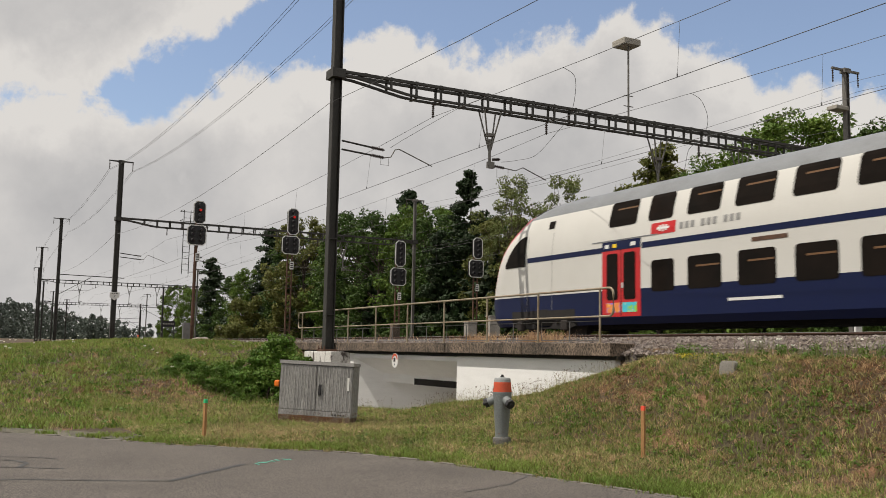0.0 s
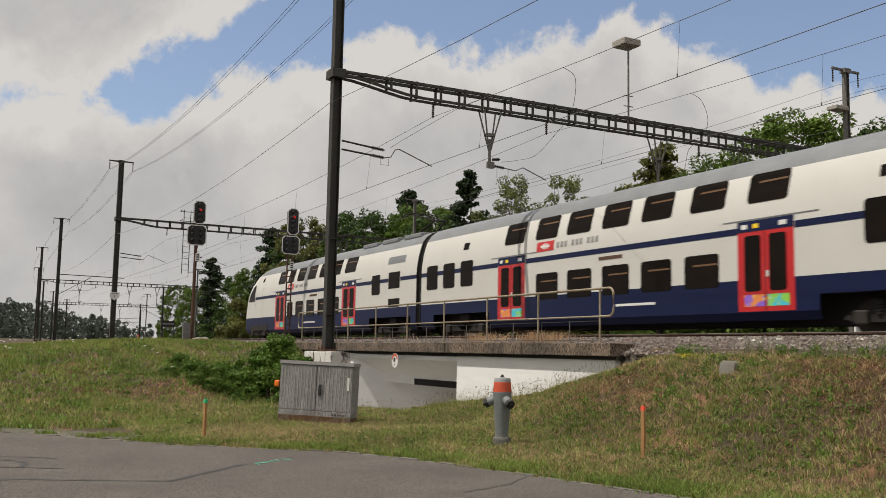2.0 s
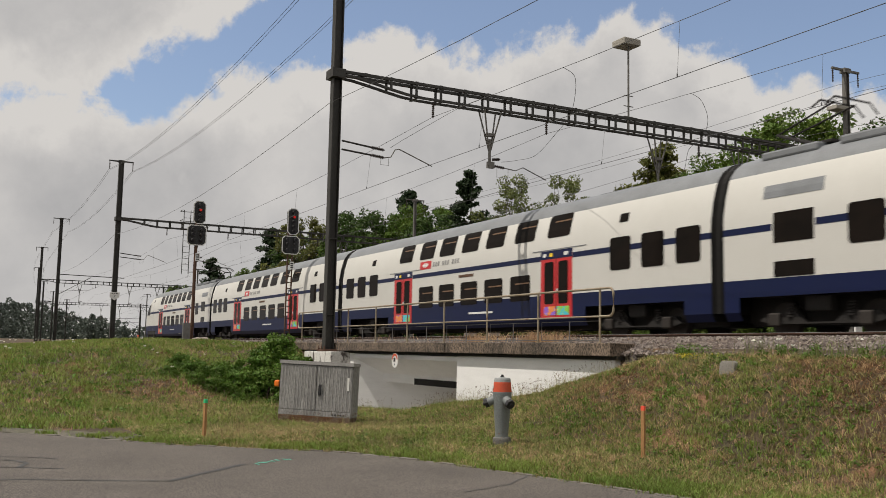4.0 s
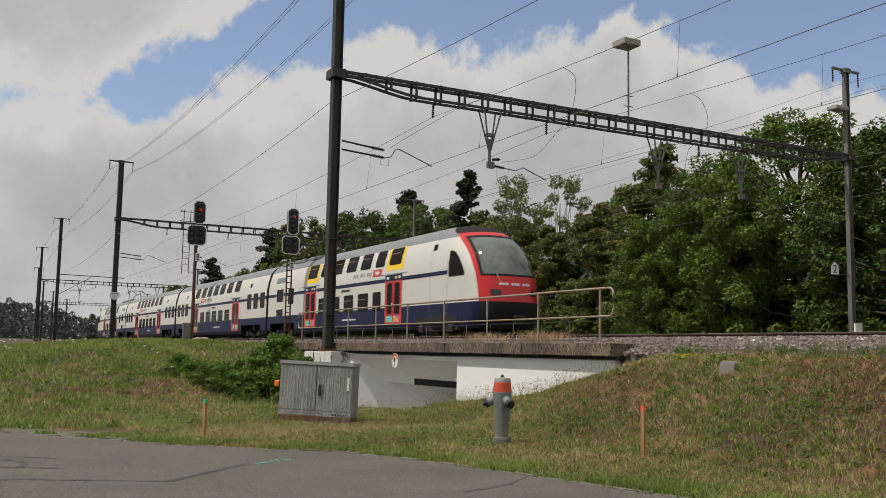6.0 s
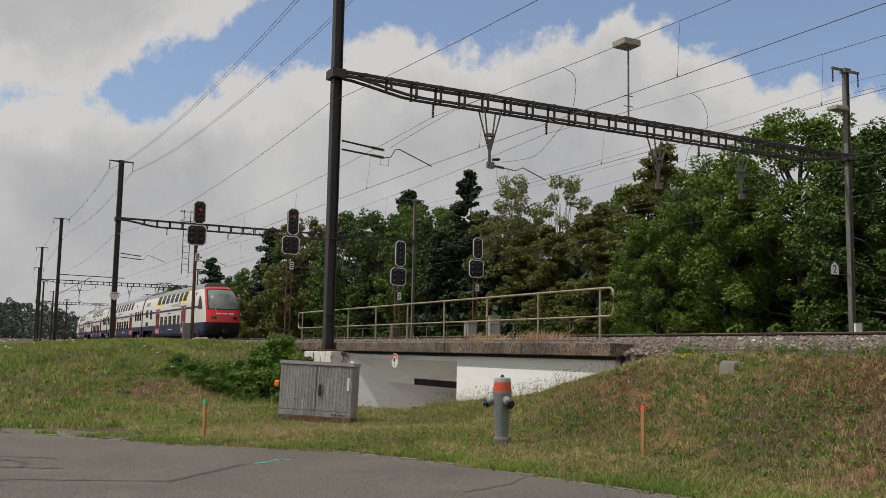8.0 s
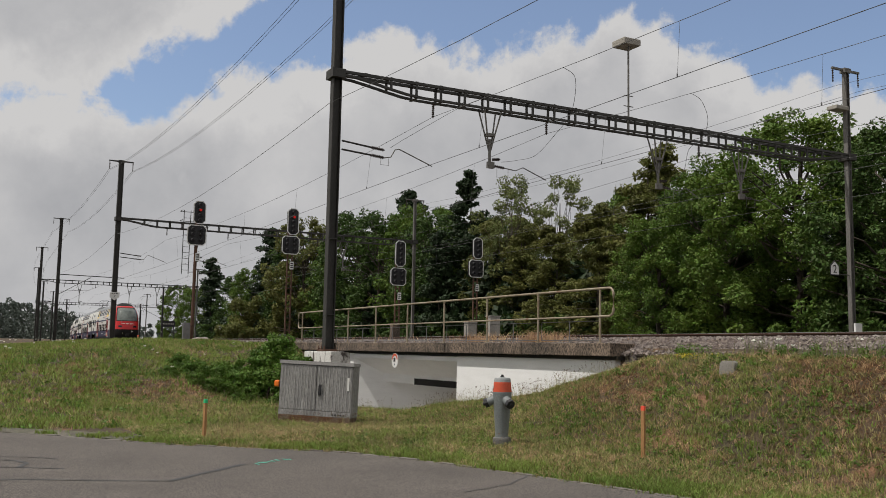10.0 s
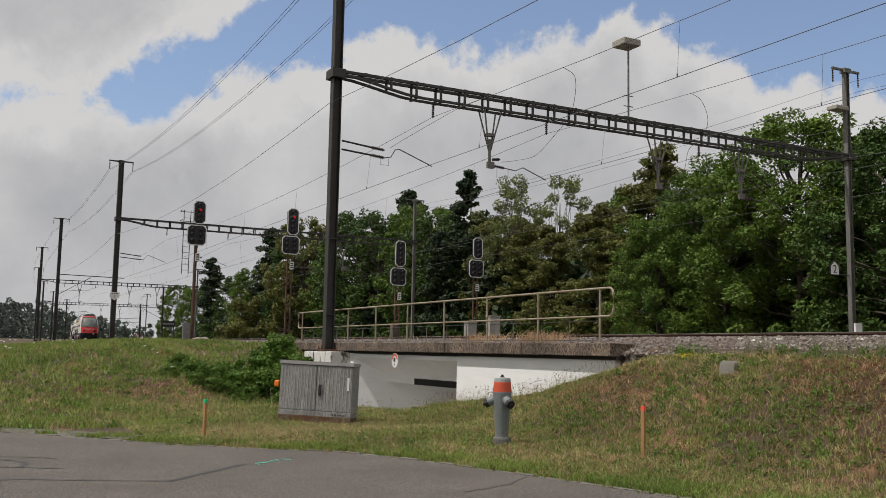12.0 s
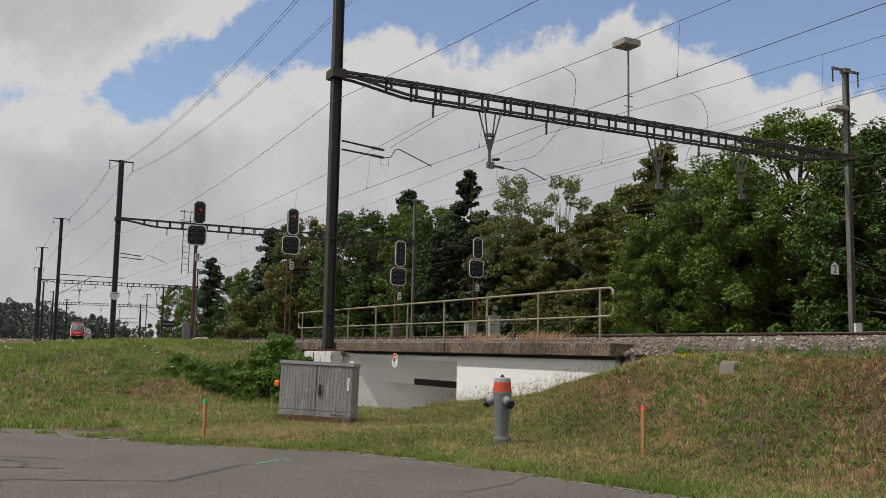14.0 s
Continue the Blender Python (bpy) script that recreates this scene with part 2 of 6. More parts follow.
def lathe(bm, profile, n=24, at=(0, 0, 0)):
    """Turns (radius, z) rows round the upright axis."""
    rings = [[bm.verts.new((at[0] + r * math.cos(2 * math.pi * i / n), at[1] + r * math.sin(2 * math.pi * i / n), at[2] + z)) for i in range(n)] for r, z in profile]
    for p, q in zip(rings, rings[1:]):
        for i in range(n):
            bm.faces.new((p[i], p[(i + 1) % n], q[(i + 1) % n], q[i]))
    bm.faces.new(rings[0][::-1])
    bm.faces.new(rings[-1])
    return bm


def prism(bm, outline, axis, a, b):
    """Extrudes a closed outline of two coordinates along an axis from a to b."""
    put = {"x": lambda p, q, r: (r, p, q), "y": lambda p, q, r: (p, r, q), "z": lambda p, q, r: (p, q, r)}[axis]
    one, two = ([bm.verts.new(put(p, q, r)) for p, q in outline] for r in (a, b))
    n = len(outline)
    f = [bm.faces.new(one), bm.faces.new(two[::-1])]
    f += [bm.faces.new((one[i], two[i], two[(i + 1) % n], one[(i + 1) % n])) for i in range(n)]
    bmesh.ops.recalc_face_normals(bm, faces=f)
    return bm


def tube(bm, pts, r, n=6):
    """A pipe along points."""
    pts = [Vector(p) for p in pts]
    rings = []
    for i, p in enumerate(pts):
        d = (pts[min(i + 1, len(pts) - 1)] - pts[max(i - 1, 0)]).normalized()
        q = d.to_track_quat("Z", "Y")
        rings.append([bm.verts.new(p + q @ Vector((r * math.cos(2 * math.pi * k / n), r * math.sin(2 * math.pi * k / n), 0))) for k in range(n)])
    for a, b in zip(rings, rings[1:]):
        for k in range(n):
            bm.faces.new((a[k], a[(k + 1) % n], b[(k + 1) % n], b[k]))
    bm.faces.new(rings[0][::-1])
    bm.faces.new(rings[-1])
    return bm


def B():
    return bmesh.new()
# ---- ground ----
ROAD_EDGE = [(-19.5, -2.2), (-17.5, 0.9), (-16.2, 2.0), (-14.7, 3.1), (-12.94, 5.15), (-11.5, 5.85), (-10.1, 6.28), (-7.9, 6.86), (-4.0, 7.6), (4.0, 8.6), (30.0, 12.0)]
WALL_FOOT = [(-31.0, 1.62), (-29.5, 1.2), (-26.4, -0.42), (-25.9, -0.41), (-19.6, 0.26), (-16.25, 0.62), (-13.78, 1.16), (-12.6, 1.46), (-11.0, 1.52)]


def ground_z(x, y):
    edge = along(x, ROAD_EDGE)
    top = along(x, WALL_FOOT) if x > -31 else 1.62
    # the bank that carries the line
    lo = min(0.2, 0.07 * max(0.0, y - edge - 0.2)) * smooth(-17.0, -13.5, x)
    if x > -22:
        bank = lo + (top - lo) * smooth(8.2, 10.9, y)
    else:
        bank = top * smooth(7.0, 10.6, y)
    # the rise of the meadow
    crest = min(1.70, 1.10 + 0.085 * max(-6.0, min(y, 11)))
    foot = -20.5 - 6.0 * smooth(5.0, 8.5, y)
    hill = crest * smooth(0.0, 1.0, min(1.0, max(0.0, (foot - x) / 13.0)))
    if -31 < x < -25 and y > 6:
        hill *= 1 - smooth(6.0, 9.0, y) * smooth(-31, -27, x)
    hill *= 1 - smooth(6.5, 8.6, y) * smooth(0.6, 0.0, top)
    z = max(bank, hill) if hill > 0.01 else bank
    if y > 10.9:
        z = 1.62 + (0.0 if x > -60 else 0.12)
        if -26.8 < x < -13.4:
            z = -1.8
    # sunk to the unseen path, so that sun reaches it
    if -26.5 < x < -19.8 and 9.5 < y < 10.9:
        z = -1.6
    if y > 33:
        z = 1.62 + 0.5 * smooth(34, 60, y)
    if y < edge and x > -19.5:
        z = min(z, 0.0)
    if -70 < x < 0 and -8 < y < 10.5 and z > 0.03:
        z += min(1.0, (z - 0.03) * 8) * (0.05 * noise.noise((x * 0.9, y * 0.9, 0)) + 0.03 * noise.noise((x * 2.6, y * 2.6, 4)))
    far = math.hypot(x, y)
    z += 2.0 * smooth(250, 500, far) * (1 if x < -100 else 0)
    return z


def axis_steps(stops):
    out = []
    for (a, step), (b, _) in zip(stops, stops[1:]):
        n = max(1, round((b - a) / step))
        out += [a + (b - a) * i / n for i in range(n)]
    return out + [stops[-1][0]]


def build_ground():
    xs = axis_steps([(-2500, 400), (-500, 60), (-200, 12), (-80, 1.5), (-36, 0.25), (-4, 1.2), (20, 20), (100, 200), (900, 1)])
    ys = axis_steps([(-900, 150), (-60, 10), (-8, 0.6), (0, 0.25), (10.45, 0.15), (11.3, 1.5), (40, 10), (120, 150), (1500, 1)])
    verts = []
    for y in ys:
        for x in xs:
            z = ground_z(x, y)
            verts.append((x, y, z))
    w = len(xs)
    faces = [(j * w + i, j * w + i + 1, (j + 1) * w + i + 1, (j + 1) * w + i) for j in range(len(ys) - 1) for i in range(w - 1)]
    g = part("ground", (verts, [], faces), "soil")
    g.data.shade_smooth()
    tagged(g, "grassy bank and meadow with dry brown patches", "ground", kind="structure")


def build_road():
    """A slab of asphalt that ends at the grass in a worn edge."""
    bm = B()
    edge = [(x, along(x, ROAD_EDGE)) for x in axis_steps([(-19.5, 0.22), (-4, 0.8), (30, 1)])]
    far = [bm.verts.new((x, y + 0.05 * noise.noise((x * 3.1, 0, 7)) + 0.03 * noise.noise((x * 9.0, 3, 7)), 0.022)) for x, y in edge]
    near = [bm.verts.new((x, -30.0, 0.022)) for x, y in edge]
    for i in range(len(edge) - 1):
        bm.faces.new((near[i], near[i + 1], far[i + 1], far[i]))
    low = [bm.verts.new((v.co.x, v.co.y + 0.03, -0.1)) for v in far]
    for i in range(len(edge) - 1):
        bm.faces.new((far[i], far[i + 1], low[i + 1], low[i]))
    tagged(part("road", bm, "asphalt"), "grey worn asphalt road with sealed cracks", "road", kind="structure")


build_ground()
build_road()


# ---- the line: ballast, sleepers, rails ----
def line_points(y, step=6.0, x0=10.0, x1=-420.0):
    n = int((x0 - x1) / step)
    return [(x0 - step * i, y + bend(x0 - step * i)) for i in range(n + 1)]


def sweep(bm, y, outline, step=6.0, x0=10.0, x1=-420.0):
    """Carries an outline of (across, up) along the line."""
    rings = [[bm.verts.new((x, yy + dy, z)) for dy, z in outline] for x, yy in line_points(y, step, x0, x1)]
    n = len(outline)
    for a, b in zip(rings, rings[1:]):
        for i in range(n):
            bm.faces.new((a[i], b[i], b[(i + 1) % n], a[(i + 1) % n]))
    bmesh.ops.recalc_face_normals(bm, faces=bm.faces)
    return bm


def build_line():
    bed = B()
    for a, c, low in ((10.0, -14.0, 1.0), (-14.0, -32.0, 1.48), (-32.0, -420.0, 1.0)):
        sweep(bed, 0.0, [(10.85, low), (10.9, 1.50), (11.25, 1.66), (12.0, 1.80), (32.4, 1.80), (33.4, 1.6), (33.4, max(1.2, low))], 2.0, a, c)
    tagged(part("ballast_bed", bed, "ballast_bed"), "brown-grey ballast bed under the tracks", "ballast", kind="structure")
    for y in TRACKS:
        t = thing("railway_track", "railway track with rusty rails on sleepers in ballast", "track", "parallel tracks", "structure")
        for side in (-0.7525, 0.7525):
            bm = B()
            z = RAIL
            sweep(bm, y + side, [(-0.07, z - 0.16), (-0.07, z - 0.145), (-0.012, z - 0.12), (-0.012, z - 0.045), (-0.036, z - 0.03), (-0.036, z - 0.004), (0.036, z - 0.004), (0.036, z - 0.03), (0.012, z - 0.045), (0.012, z - 0.12), (0.07, z - 0.145), (0.07, z - 0.16)])
            rail = part("rail", bm, "rail_side", t)
            head = B()
            sweep(head, y + side, [(-0.03, z - 0.004), (0.03, z - 0.004), (0.027, z), (-0.027, z)])
            part("running_surface", head, "rail_top", rail, "worn bright rail head")
        bm = B()
        for i in range(140):
            x = 2 - 0.6 * i
            box(bm, x - 0.12, x + 0.12, y - 1.25, y + 1.25, RAIL - 0.3, RAIL - 0.155)
        tagged(part("sleeper_row", bm, "sleeper", t, "dark sleepers half buried in ballast"), kind="stuff")


build_line()


# ---- bridge ----
def build_bridge():
    b = thing("bridge", "small railway bridge of white-painted concrete over a footpath", "bridge", kind="structure")
    W = 10.75
    # deck edge, in lengths with joints between
    cuts = [-30.95, -26.75, -23.6, -20.0, -16.6, -13.62]
    for a, c in zip(cuts, cuts[1:]):
        bm = B()
        box(bm, a + 0.012, c - 0.012, 10.58, 11.15, 1.465, 1.705, 0.012)
        part("edge_beam", bm, "concrete", b, "brown weathered edge beam of exposed aggregate concrete")
    # shadow line under the deck edge, put in as a near-black sheet
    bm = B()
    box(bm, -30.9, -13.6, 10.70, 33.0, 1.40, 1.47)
    part("gap_shade", bm, "under", b, "near-black sheet for the shaded gap below the deck edge")
    # face wall; the passage runs through on the skew
    x0, x1, skew = -26.05, -19.68, 0.5
    run = skew * (33 - W)
    bm = B()
    box(bm, x1, -13.72, W, W + 0.5, -1.0, 1.40, 0.01)
    part("abutment_wall", bm, "white_wall", b)
    bm = B()
    prism(bm, [(-26.75, W), (x0, W), (x0 + run, 33), (-26.75, 33)], "z", -1.7, 1.40)
    part("passage_wall", bm, "white_wall", b, "white skewed passage wall with faint board marks")
    bm = B()
    prism(bm, [(x1 + 0.25, W + 0.5), (-13.8, W + 0.5), (-13.8, 33), (x1 + run, 33)], "z", -1.7, 1.40)
    part("passage_wall", bm, "white_wall", b)
    # haunched soffit, its slope 0.8 m deep, then a step
    bm = B()
    prism(bm, [(W + 0.012, 1.27), (11.54, 0.83), (11.62, 0.58), (33, 0.58), (33, 1.38), (W + 0.012, 1.38)], "x", -26.4, x1 + 0.2)
    part("soffit", bm, "white_wall", b, "white haunched soffit that slopes down into the passage")
    # shade of a slot at the step, put in as a near-black block
    bm = B()
    box(bm, -23.6, x1 + 0.2, 11.56, 11.64, 0.57, 0.74)
    part("slot_shade", bm, "under", b, "dark block for the shade in a slot under the soffit")
    # hidden by the grass; kept pale to throw sunlight up to the soffit
    bm = B()
    prism(bm, [(-26.6, 9.55), (x1 - 0.05, 9.55), (x1 + 0.2, W + 0.4), (x1 + run, 33), (x0 + run, 33), (x0, W)], "z", -1.75, -1.5)
    part("path", bm, "path_bounce", b, "unseen concrete path through the underpass, paled to bounce light")
    bm = B()
    box(bm, -30.6, -26.76, W + 0.02, W + 0.4, -0.8, 1.40, 0.01)
    part("wing_wall", bm, "white_wall", b)
    bm = B()
    box(bm, -28.7, -26.35, 10.14, W + 0.02, -0.8, 1.43, 0.015)
    part("mast_plinth", bm, "stained_white", b, "white plinth streaked with black stains")


build_bridge()


def build_railing():
    r = thing("railing", "weathered galvanised pipe railing on the bridge edge", "railing")
    Y, TOP, MID = 10.75, 2.72, 2.20
    xs = [-30.72 + 2.071 * i for i in range(9)]
    for x in xs:
        bm = B()
        rod(bm, (x, Y, 1.70), (x, Y, TOP - 0.01), 0.022, n=10)
        lathe(bm, [(0.06, 0), (0.06, 0.012), (0.03, 0.014)], 10, (x, Y, 1.705))
        part("post", bm, "rail_pipe", r)

    def end(sign, x):
        pts = [(x, Y, TOP)]
        for k in range(7):
            a = math.pi / 2 * k / 6
            pts.append((x + sign * (0.28 + 0.12 * math.sin(a)), Y, TOP - 0.12 * (1 - math.cos(a))))
        for k in range(7):
            a = math.pi / 2 * k / 6
            pts.append((x + sign * (0.28 + 0.12 * math.cos(a)), Y, MID + 0.12 - 0.12 * math.sin(a)))
        return pts + [(x, Y, MID)]
    bm = B()
    tube(bm, [(xs[0], Y, MID), *end(-1, xs[0])[::-1][1:-1], (xs[0], Y, TOP), *end(1, xs[-1])], 0.023, 10)
    part("handrail", bm, "rail_pipe", r)
    bm = B()
    rod(bm, (xs[0], Y, MID), (xs[-1], Y, MID), 0.018, n=10)
    part("middle_rail", bm, "rail_pipe", r)
    # low wire-mesh frames behind the posts
    for a, c in zip(xs, xs[1:]):
        bm = B()
        tube(bm, [(a + 0.06, Y + 0.05, 1.75), (a + 0.06, Y + 0.05, 2.12), (c - 0.06, Y + 0.05, 2.12), (c - 0.06, Y + 0.05, 1.75)], 0.008, 6)
        rod(bm, ((a + c) / 2, Y + 0.05, 1.72), ((a + c) / 2, Y + 0.05, 2.12), 0.012, n=6)
        rod(bm, (a + 0.06, Y + 0.05, 1.76), (c - 0.06, Y + 0.05, 1.76), 0.009, n=6)
        part("lower_frame", bm, "galv", r, "thin galvanised frame at foot height")


build_railing()


# ---- masts, portals, overhead lines ----
def h_section(bm, x, y, z0, z1, w=0.28, d=0.30, t=0.03):
    """An upright H-section in one piece: two flanges and a web."""
    a, b, c = w / 2, d / 2, t / 2
    return prism(bm, [(x - a, y - b), (x + a, y - b), (x + a, y - b + t), (x + c, y - b + t), (x + c, y + b - t), (x + a, y + b - t), (x + a, y + b), (x - a, y + b), (x - a, y + b - t), (x - c, y + b - t), (x - c, y - b + t), (x - a, y - b + t)], "z", z0, z1)


def insulator(name, a, b, parent, r=0.055, sheds=7):
    """A ribbed insulator between two points."""
    a, b = Vector(a), Vector(b)
    bm = B()
    rod(bm, a, b, 0.022, n=8)
    for i in range(sheds):
        c = a.lerp(b, (i + 0.8) / (sheds + 0.6))
        d = (b - a).normalized() * 0.018
        rod(bm, c - d, c + d, r, r * 0.6, n=10)
    return part(name, bm, "insulator", parent)


def mast(x, y, top, base=1.5, arm=True, light=False, size=0.30, on_plinth=False):
    m = thing("catenary_mast", "pale grey weathered steel catenary mast beside the tracks" if light else "dark grey H-section steel catenary mast beside the tracks", "mast", "catenary masts")
    skin = "mast_light" if light else "mast"
    bm = B()
    h_section(bm, x, y, base, top, size * 0.95, size, size * 0.1)
    part("column", bm, skin, m)
    bm = B()
    if on_plinth:
        box(bm, x - 0.30, x + 0.30, y - 0.26, y + 0.26, 1.425, base + 0.005, 0.006)
        part("base_plate", bm, "rust", m, "rusty base plate")
        for dx in (-0.24, 0.0, 0.24):
            for dy in (-0.21, 0.21):
                part("anchor_bolt", lathe(B(), [(0.032, 0.0), (0.032, 0.045), (0.017, 0.047), (0.017, 0.11)], 6, (x + dx, y + dy, base + 0.005)), "rust", m)
    else:
        box(bm, x - 0.32, x + 0.32, y - 0.32, y + 0.32, base - 0.5, base + 0.06, 0.02)
        part("footing", bm, "light_concrete", m, "pale concrete footing")
    if arm:
        bm = B()
        box(bm, x - 0.05, x + 0.05, y - 0.85, y + 0.85, top - 0.02, top + 0.07)
        box(bm, x - 0.14, x + 0.14, y - 0.2, y + 0.2, top - 0.10, top + 0.10)
        part("top_arm", bm, skin, m)
        for s in (-0.8, 0.8):
            insulator("insulator", (x, y + s, top - 0.02), (x, y + s, top - 0.62), m, 0.05, 5)
    for z in (base + 1.05, base + 3.4):
        part("clamp_band", box(B(), x - size * 0.5, x + size * 0.5, y - size * 0.54, y + size * 0.54, z, z + 0.03), skin, m)
    return m


def portal(x, y0, y1, zb=9.76, zt=10.22, bays=26):
    """A ladder-like beam of two faces, tapered at both ends."""
    p = thing("portal_beam", "dark steel ladder-frame portal beam across the tracks", "portal beam", "portal beams")
    L = y1 - y0
    def low(y):
        k = min(y - y0, y1 - y)
        return zt - 0.1 - (zt - 0.1 - zb) * smooth(0, 1, min(1, k / 3.0)) if k < 3.0 else zb
    for dx in (-0.20, 0.20):
        bm = B()
        box(bm, x + dx - 0.05, x + dx + 0.05, y0, y1, zt - 0.05, zt + 0.04)
        part("top_chord", bm, "mast", p)
        bm = B()
        ys = [y0 + L * i / 40 for i in range(41)]
        for a, c in zip(ys, ys[1:]):
            za, zc = low(a), low(c)
            prism(bm, [(a, za - 0.035), (c, zc - 0.035), (c, zc + 0.035), (a, za + 0.035)], "x", x + dx - 0.05, x + dx + 0.05)
        part("bottom_chord", bm, "mast", p)
        for i in range(2, bays - 1):
            y = y0 + L * i / bays
            bm = B()
            box(bm, x + dx - 0.03, x + dx + 0.03, y - 0.035, y + 0.035, low(y) + 0.03, zt - 0.05)
            part("upright", bm, "mast", p)
    bm = B()
    for i in range(1, bays):
        y = y0 + L * i / bays
        box(bm, x - 0.25, x + 0.25, y - 0.05, y + 0.05, zt + 0.04, zt + 0.055)
        if i > 2 and i < bays - 2:
            box(bm, x - 0.25, x + 0.25, y - 0.05, y + 0.05, zb - 0.05, zb - 0.035)
    part("batten_plates", bm, "mast", p)
    bm = B()
    for y in (y0, y1):
        box(bm, x - 0.30, x + 0.30, y - 0.24, y + 0.20, zt - 0.22, zt + 0.06)
    part("end_bracket", bm, "mast", p)
    return p


def steady_arm(x, y, wire_y, z, parent, sign):
    """Two insulated stubs and a slanting arm that holds the contact wire."""
    bm = B()
    rod(bm, (x, y + sign * 0.15, z + 0.50), (x, y + sign * 1.15, z + 0.40), 0.03, n=8)
    rod(bm, (x, y + sign * 0.15, z + 0.22), (x, y + sign * 1.15, z + 0.15), 0.03, n=8)
    part("bracket_tube", bm, "mast", parent)
    insulator("insulator", (x, y + sign * 1.15, z + 0.40), (x, y + sign * 1.62, z + 0.36), parent, 0.058, 7)
    insulator("insulator", (x, y + sign * 1.15, z + 0.15), (x, y + sign * 1.62, z + 0.11), parent, 0.058, 7)
    bm = B()
    tube(bm, [(x, y + sign * 1.62, z + 0.11), (x, y + sign * 1.85, z + 0.16), (x, y + sign * 2.0, z + 0.42), (x, y + sign * 2.15, z + 0.45), (x, wire_y, z + 0.02)], 0.018, 6)
    tube(bm, [(x, y + sign * 1.5, z + 0.10), (x, y + sign * 1.5, z - 0.12), (x, y + sign * 1.78, z - 0.12), (x, y + sign * 1.78, z + 0.14)], 0.008, 5)
    part("steady_arm", bm, "mast_light", parent)


WIRE_Z = 7.55
NEAR_Y, FAR_Y = 10.4, 34.0
SPANS = [57.5, 15.3, -27.3, -70.0, -112.0, -154.0, -196.0, -238.0, -282.0, -330.0]


def drop_support(x, y, wire_y, top):
    h = thing("hanging_support", "steel drop support hanging from the portal beam with insulated arm", "wire support", "drop supports")
    for dx in (-0.2, 0.2):
        for dy in (-0.33, 0.33):
            part("hanger_leg", rod(B(), (x + dx, y + dy, top), (x, y + dy * 0.1, top - 1.38), 0.028, n=6), "mast_light", h)
    part("hanger_plate", box(B(), x - 0.1, x + 0.1, y - 0.14, y + 0.14, top - 0.88, top - 0.78), "mast_light", h)
    bm = B()
    rod(bm, (x, y, top - 0.98), (x, y, WIRE_Z + 0.25), 0.05, n=8)
    box(bm, x - 0.07, x + 0.07, y - 0.08, y + 0.16, WIRE_Z + 0.2, WIRE_Z + 0.42)
    part("drop_tube", bm, "mast_light", h)
    insulator("insulator", (x, y + 0.1, WIRE_Z + 0.5), (x, y + 0.42, WIRE_Z + 0.55), h, 0.055, 6)
    insulator("insulator", (x, y + 0.1, WIRE_Z + 0.30), (x, y + 0.62, WIRE_Z + 0.26), h, 0.055, 6)
    bm = B()
    tube(bm, [(x, y + 0.62, WIRE_Z + 0.26), (x, y + 1.05, WIRE_Z + 0.22), (x, y + 1.35, WIRE_Z + 0.36), (x, wire_y, WIRE_Z + 0.02)], 0.018, 6)
    tube(bm, [(x, y + 0.3, WIRE_Z + 0.28), (x, y + 0.3, WIRE_Z - 0.08), (x, y + 0.75, WIRE_Z - 0.08), (x, y + 0.75, WIRE_Z + 0.25)], 0.008, 5)
    part("steady_arm", bm, "mast_light", h)


def build_masts():
    for i, x in enumerate(SPANS[2:]):
        b = bend(x)
        tall = (13.75, 14.65, 15.4)[i] if i < 3 else 16.0
        rise = (0.0, 0.35, 0.8, 1.0)[i] if i < 4 else 1.1
        m = mast(x, NEAR_Y + b, tall, 1.50 if i else 1.49, size=0.29 if i == 0 else 0.34, on_plinth=i == 0)
        if i in (0, 1, 3, 5):
            portal(x, NEAR_Y + b, FAR_Y + b, 9.76 + rise, 10.22 + rise)
            steady_arm(x, NEAR_Y + b + 0.1, TRACKS[0] + b, WIRE_Z, m, 1)
            for y, w in ((16.05, TRACKS[1]), (23.45, TRACKS[2]), (27.7, TRACKS[3])):
                drop_support(x, y + b, w + b, 9.73 + rise)
            mast(x, FAR_Y + b, 14.0, 1.5, light=True, size=0.215)
            ins = thing("line_insulators", "ribbed insulators hanging under the portal beam", "insulator", "hanging insulators")
            for y in TRACKS:
                insulator("insulator", (x, y + b, 9.72 + rise), (x, y + b, 9.2 + rise), ins)
        else:
            bm = B()
            tube(bm, [(x, NEAR_Y + b, 9.2), (x, TRACKS[0] + b + 3.6, 9.12)], 0.05, 6)
            tube(bm, [(x, NEAR_Y + b, 6.9), (x, TRACKS[0] + b, 9.0)], 0.035, 6)
            tube(bm, [(x, NEAR_Y + b, 7.3), (x, TRACKS[0] + b, 7.6)], 0.02, 6)
            part("cantilever", bm, "mast", m)
            if i == 2:
                continue
            far = mast(x, FAR_Y + b, 13.4, 1.5, size=0.30)
            bm = B()
            tube(bm, [(x, FAR_Y + b, 9.2), (x, TRACKS[2] + b, 9.12)], 0.05, 6)
            tube(bm, [(x, FAR_Y + b, 6.9), (x, TRACKS[3] + b, 9.0)], 0.035, 6)
            part("cantilever", bm, "mast", far)


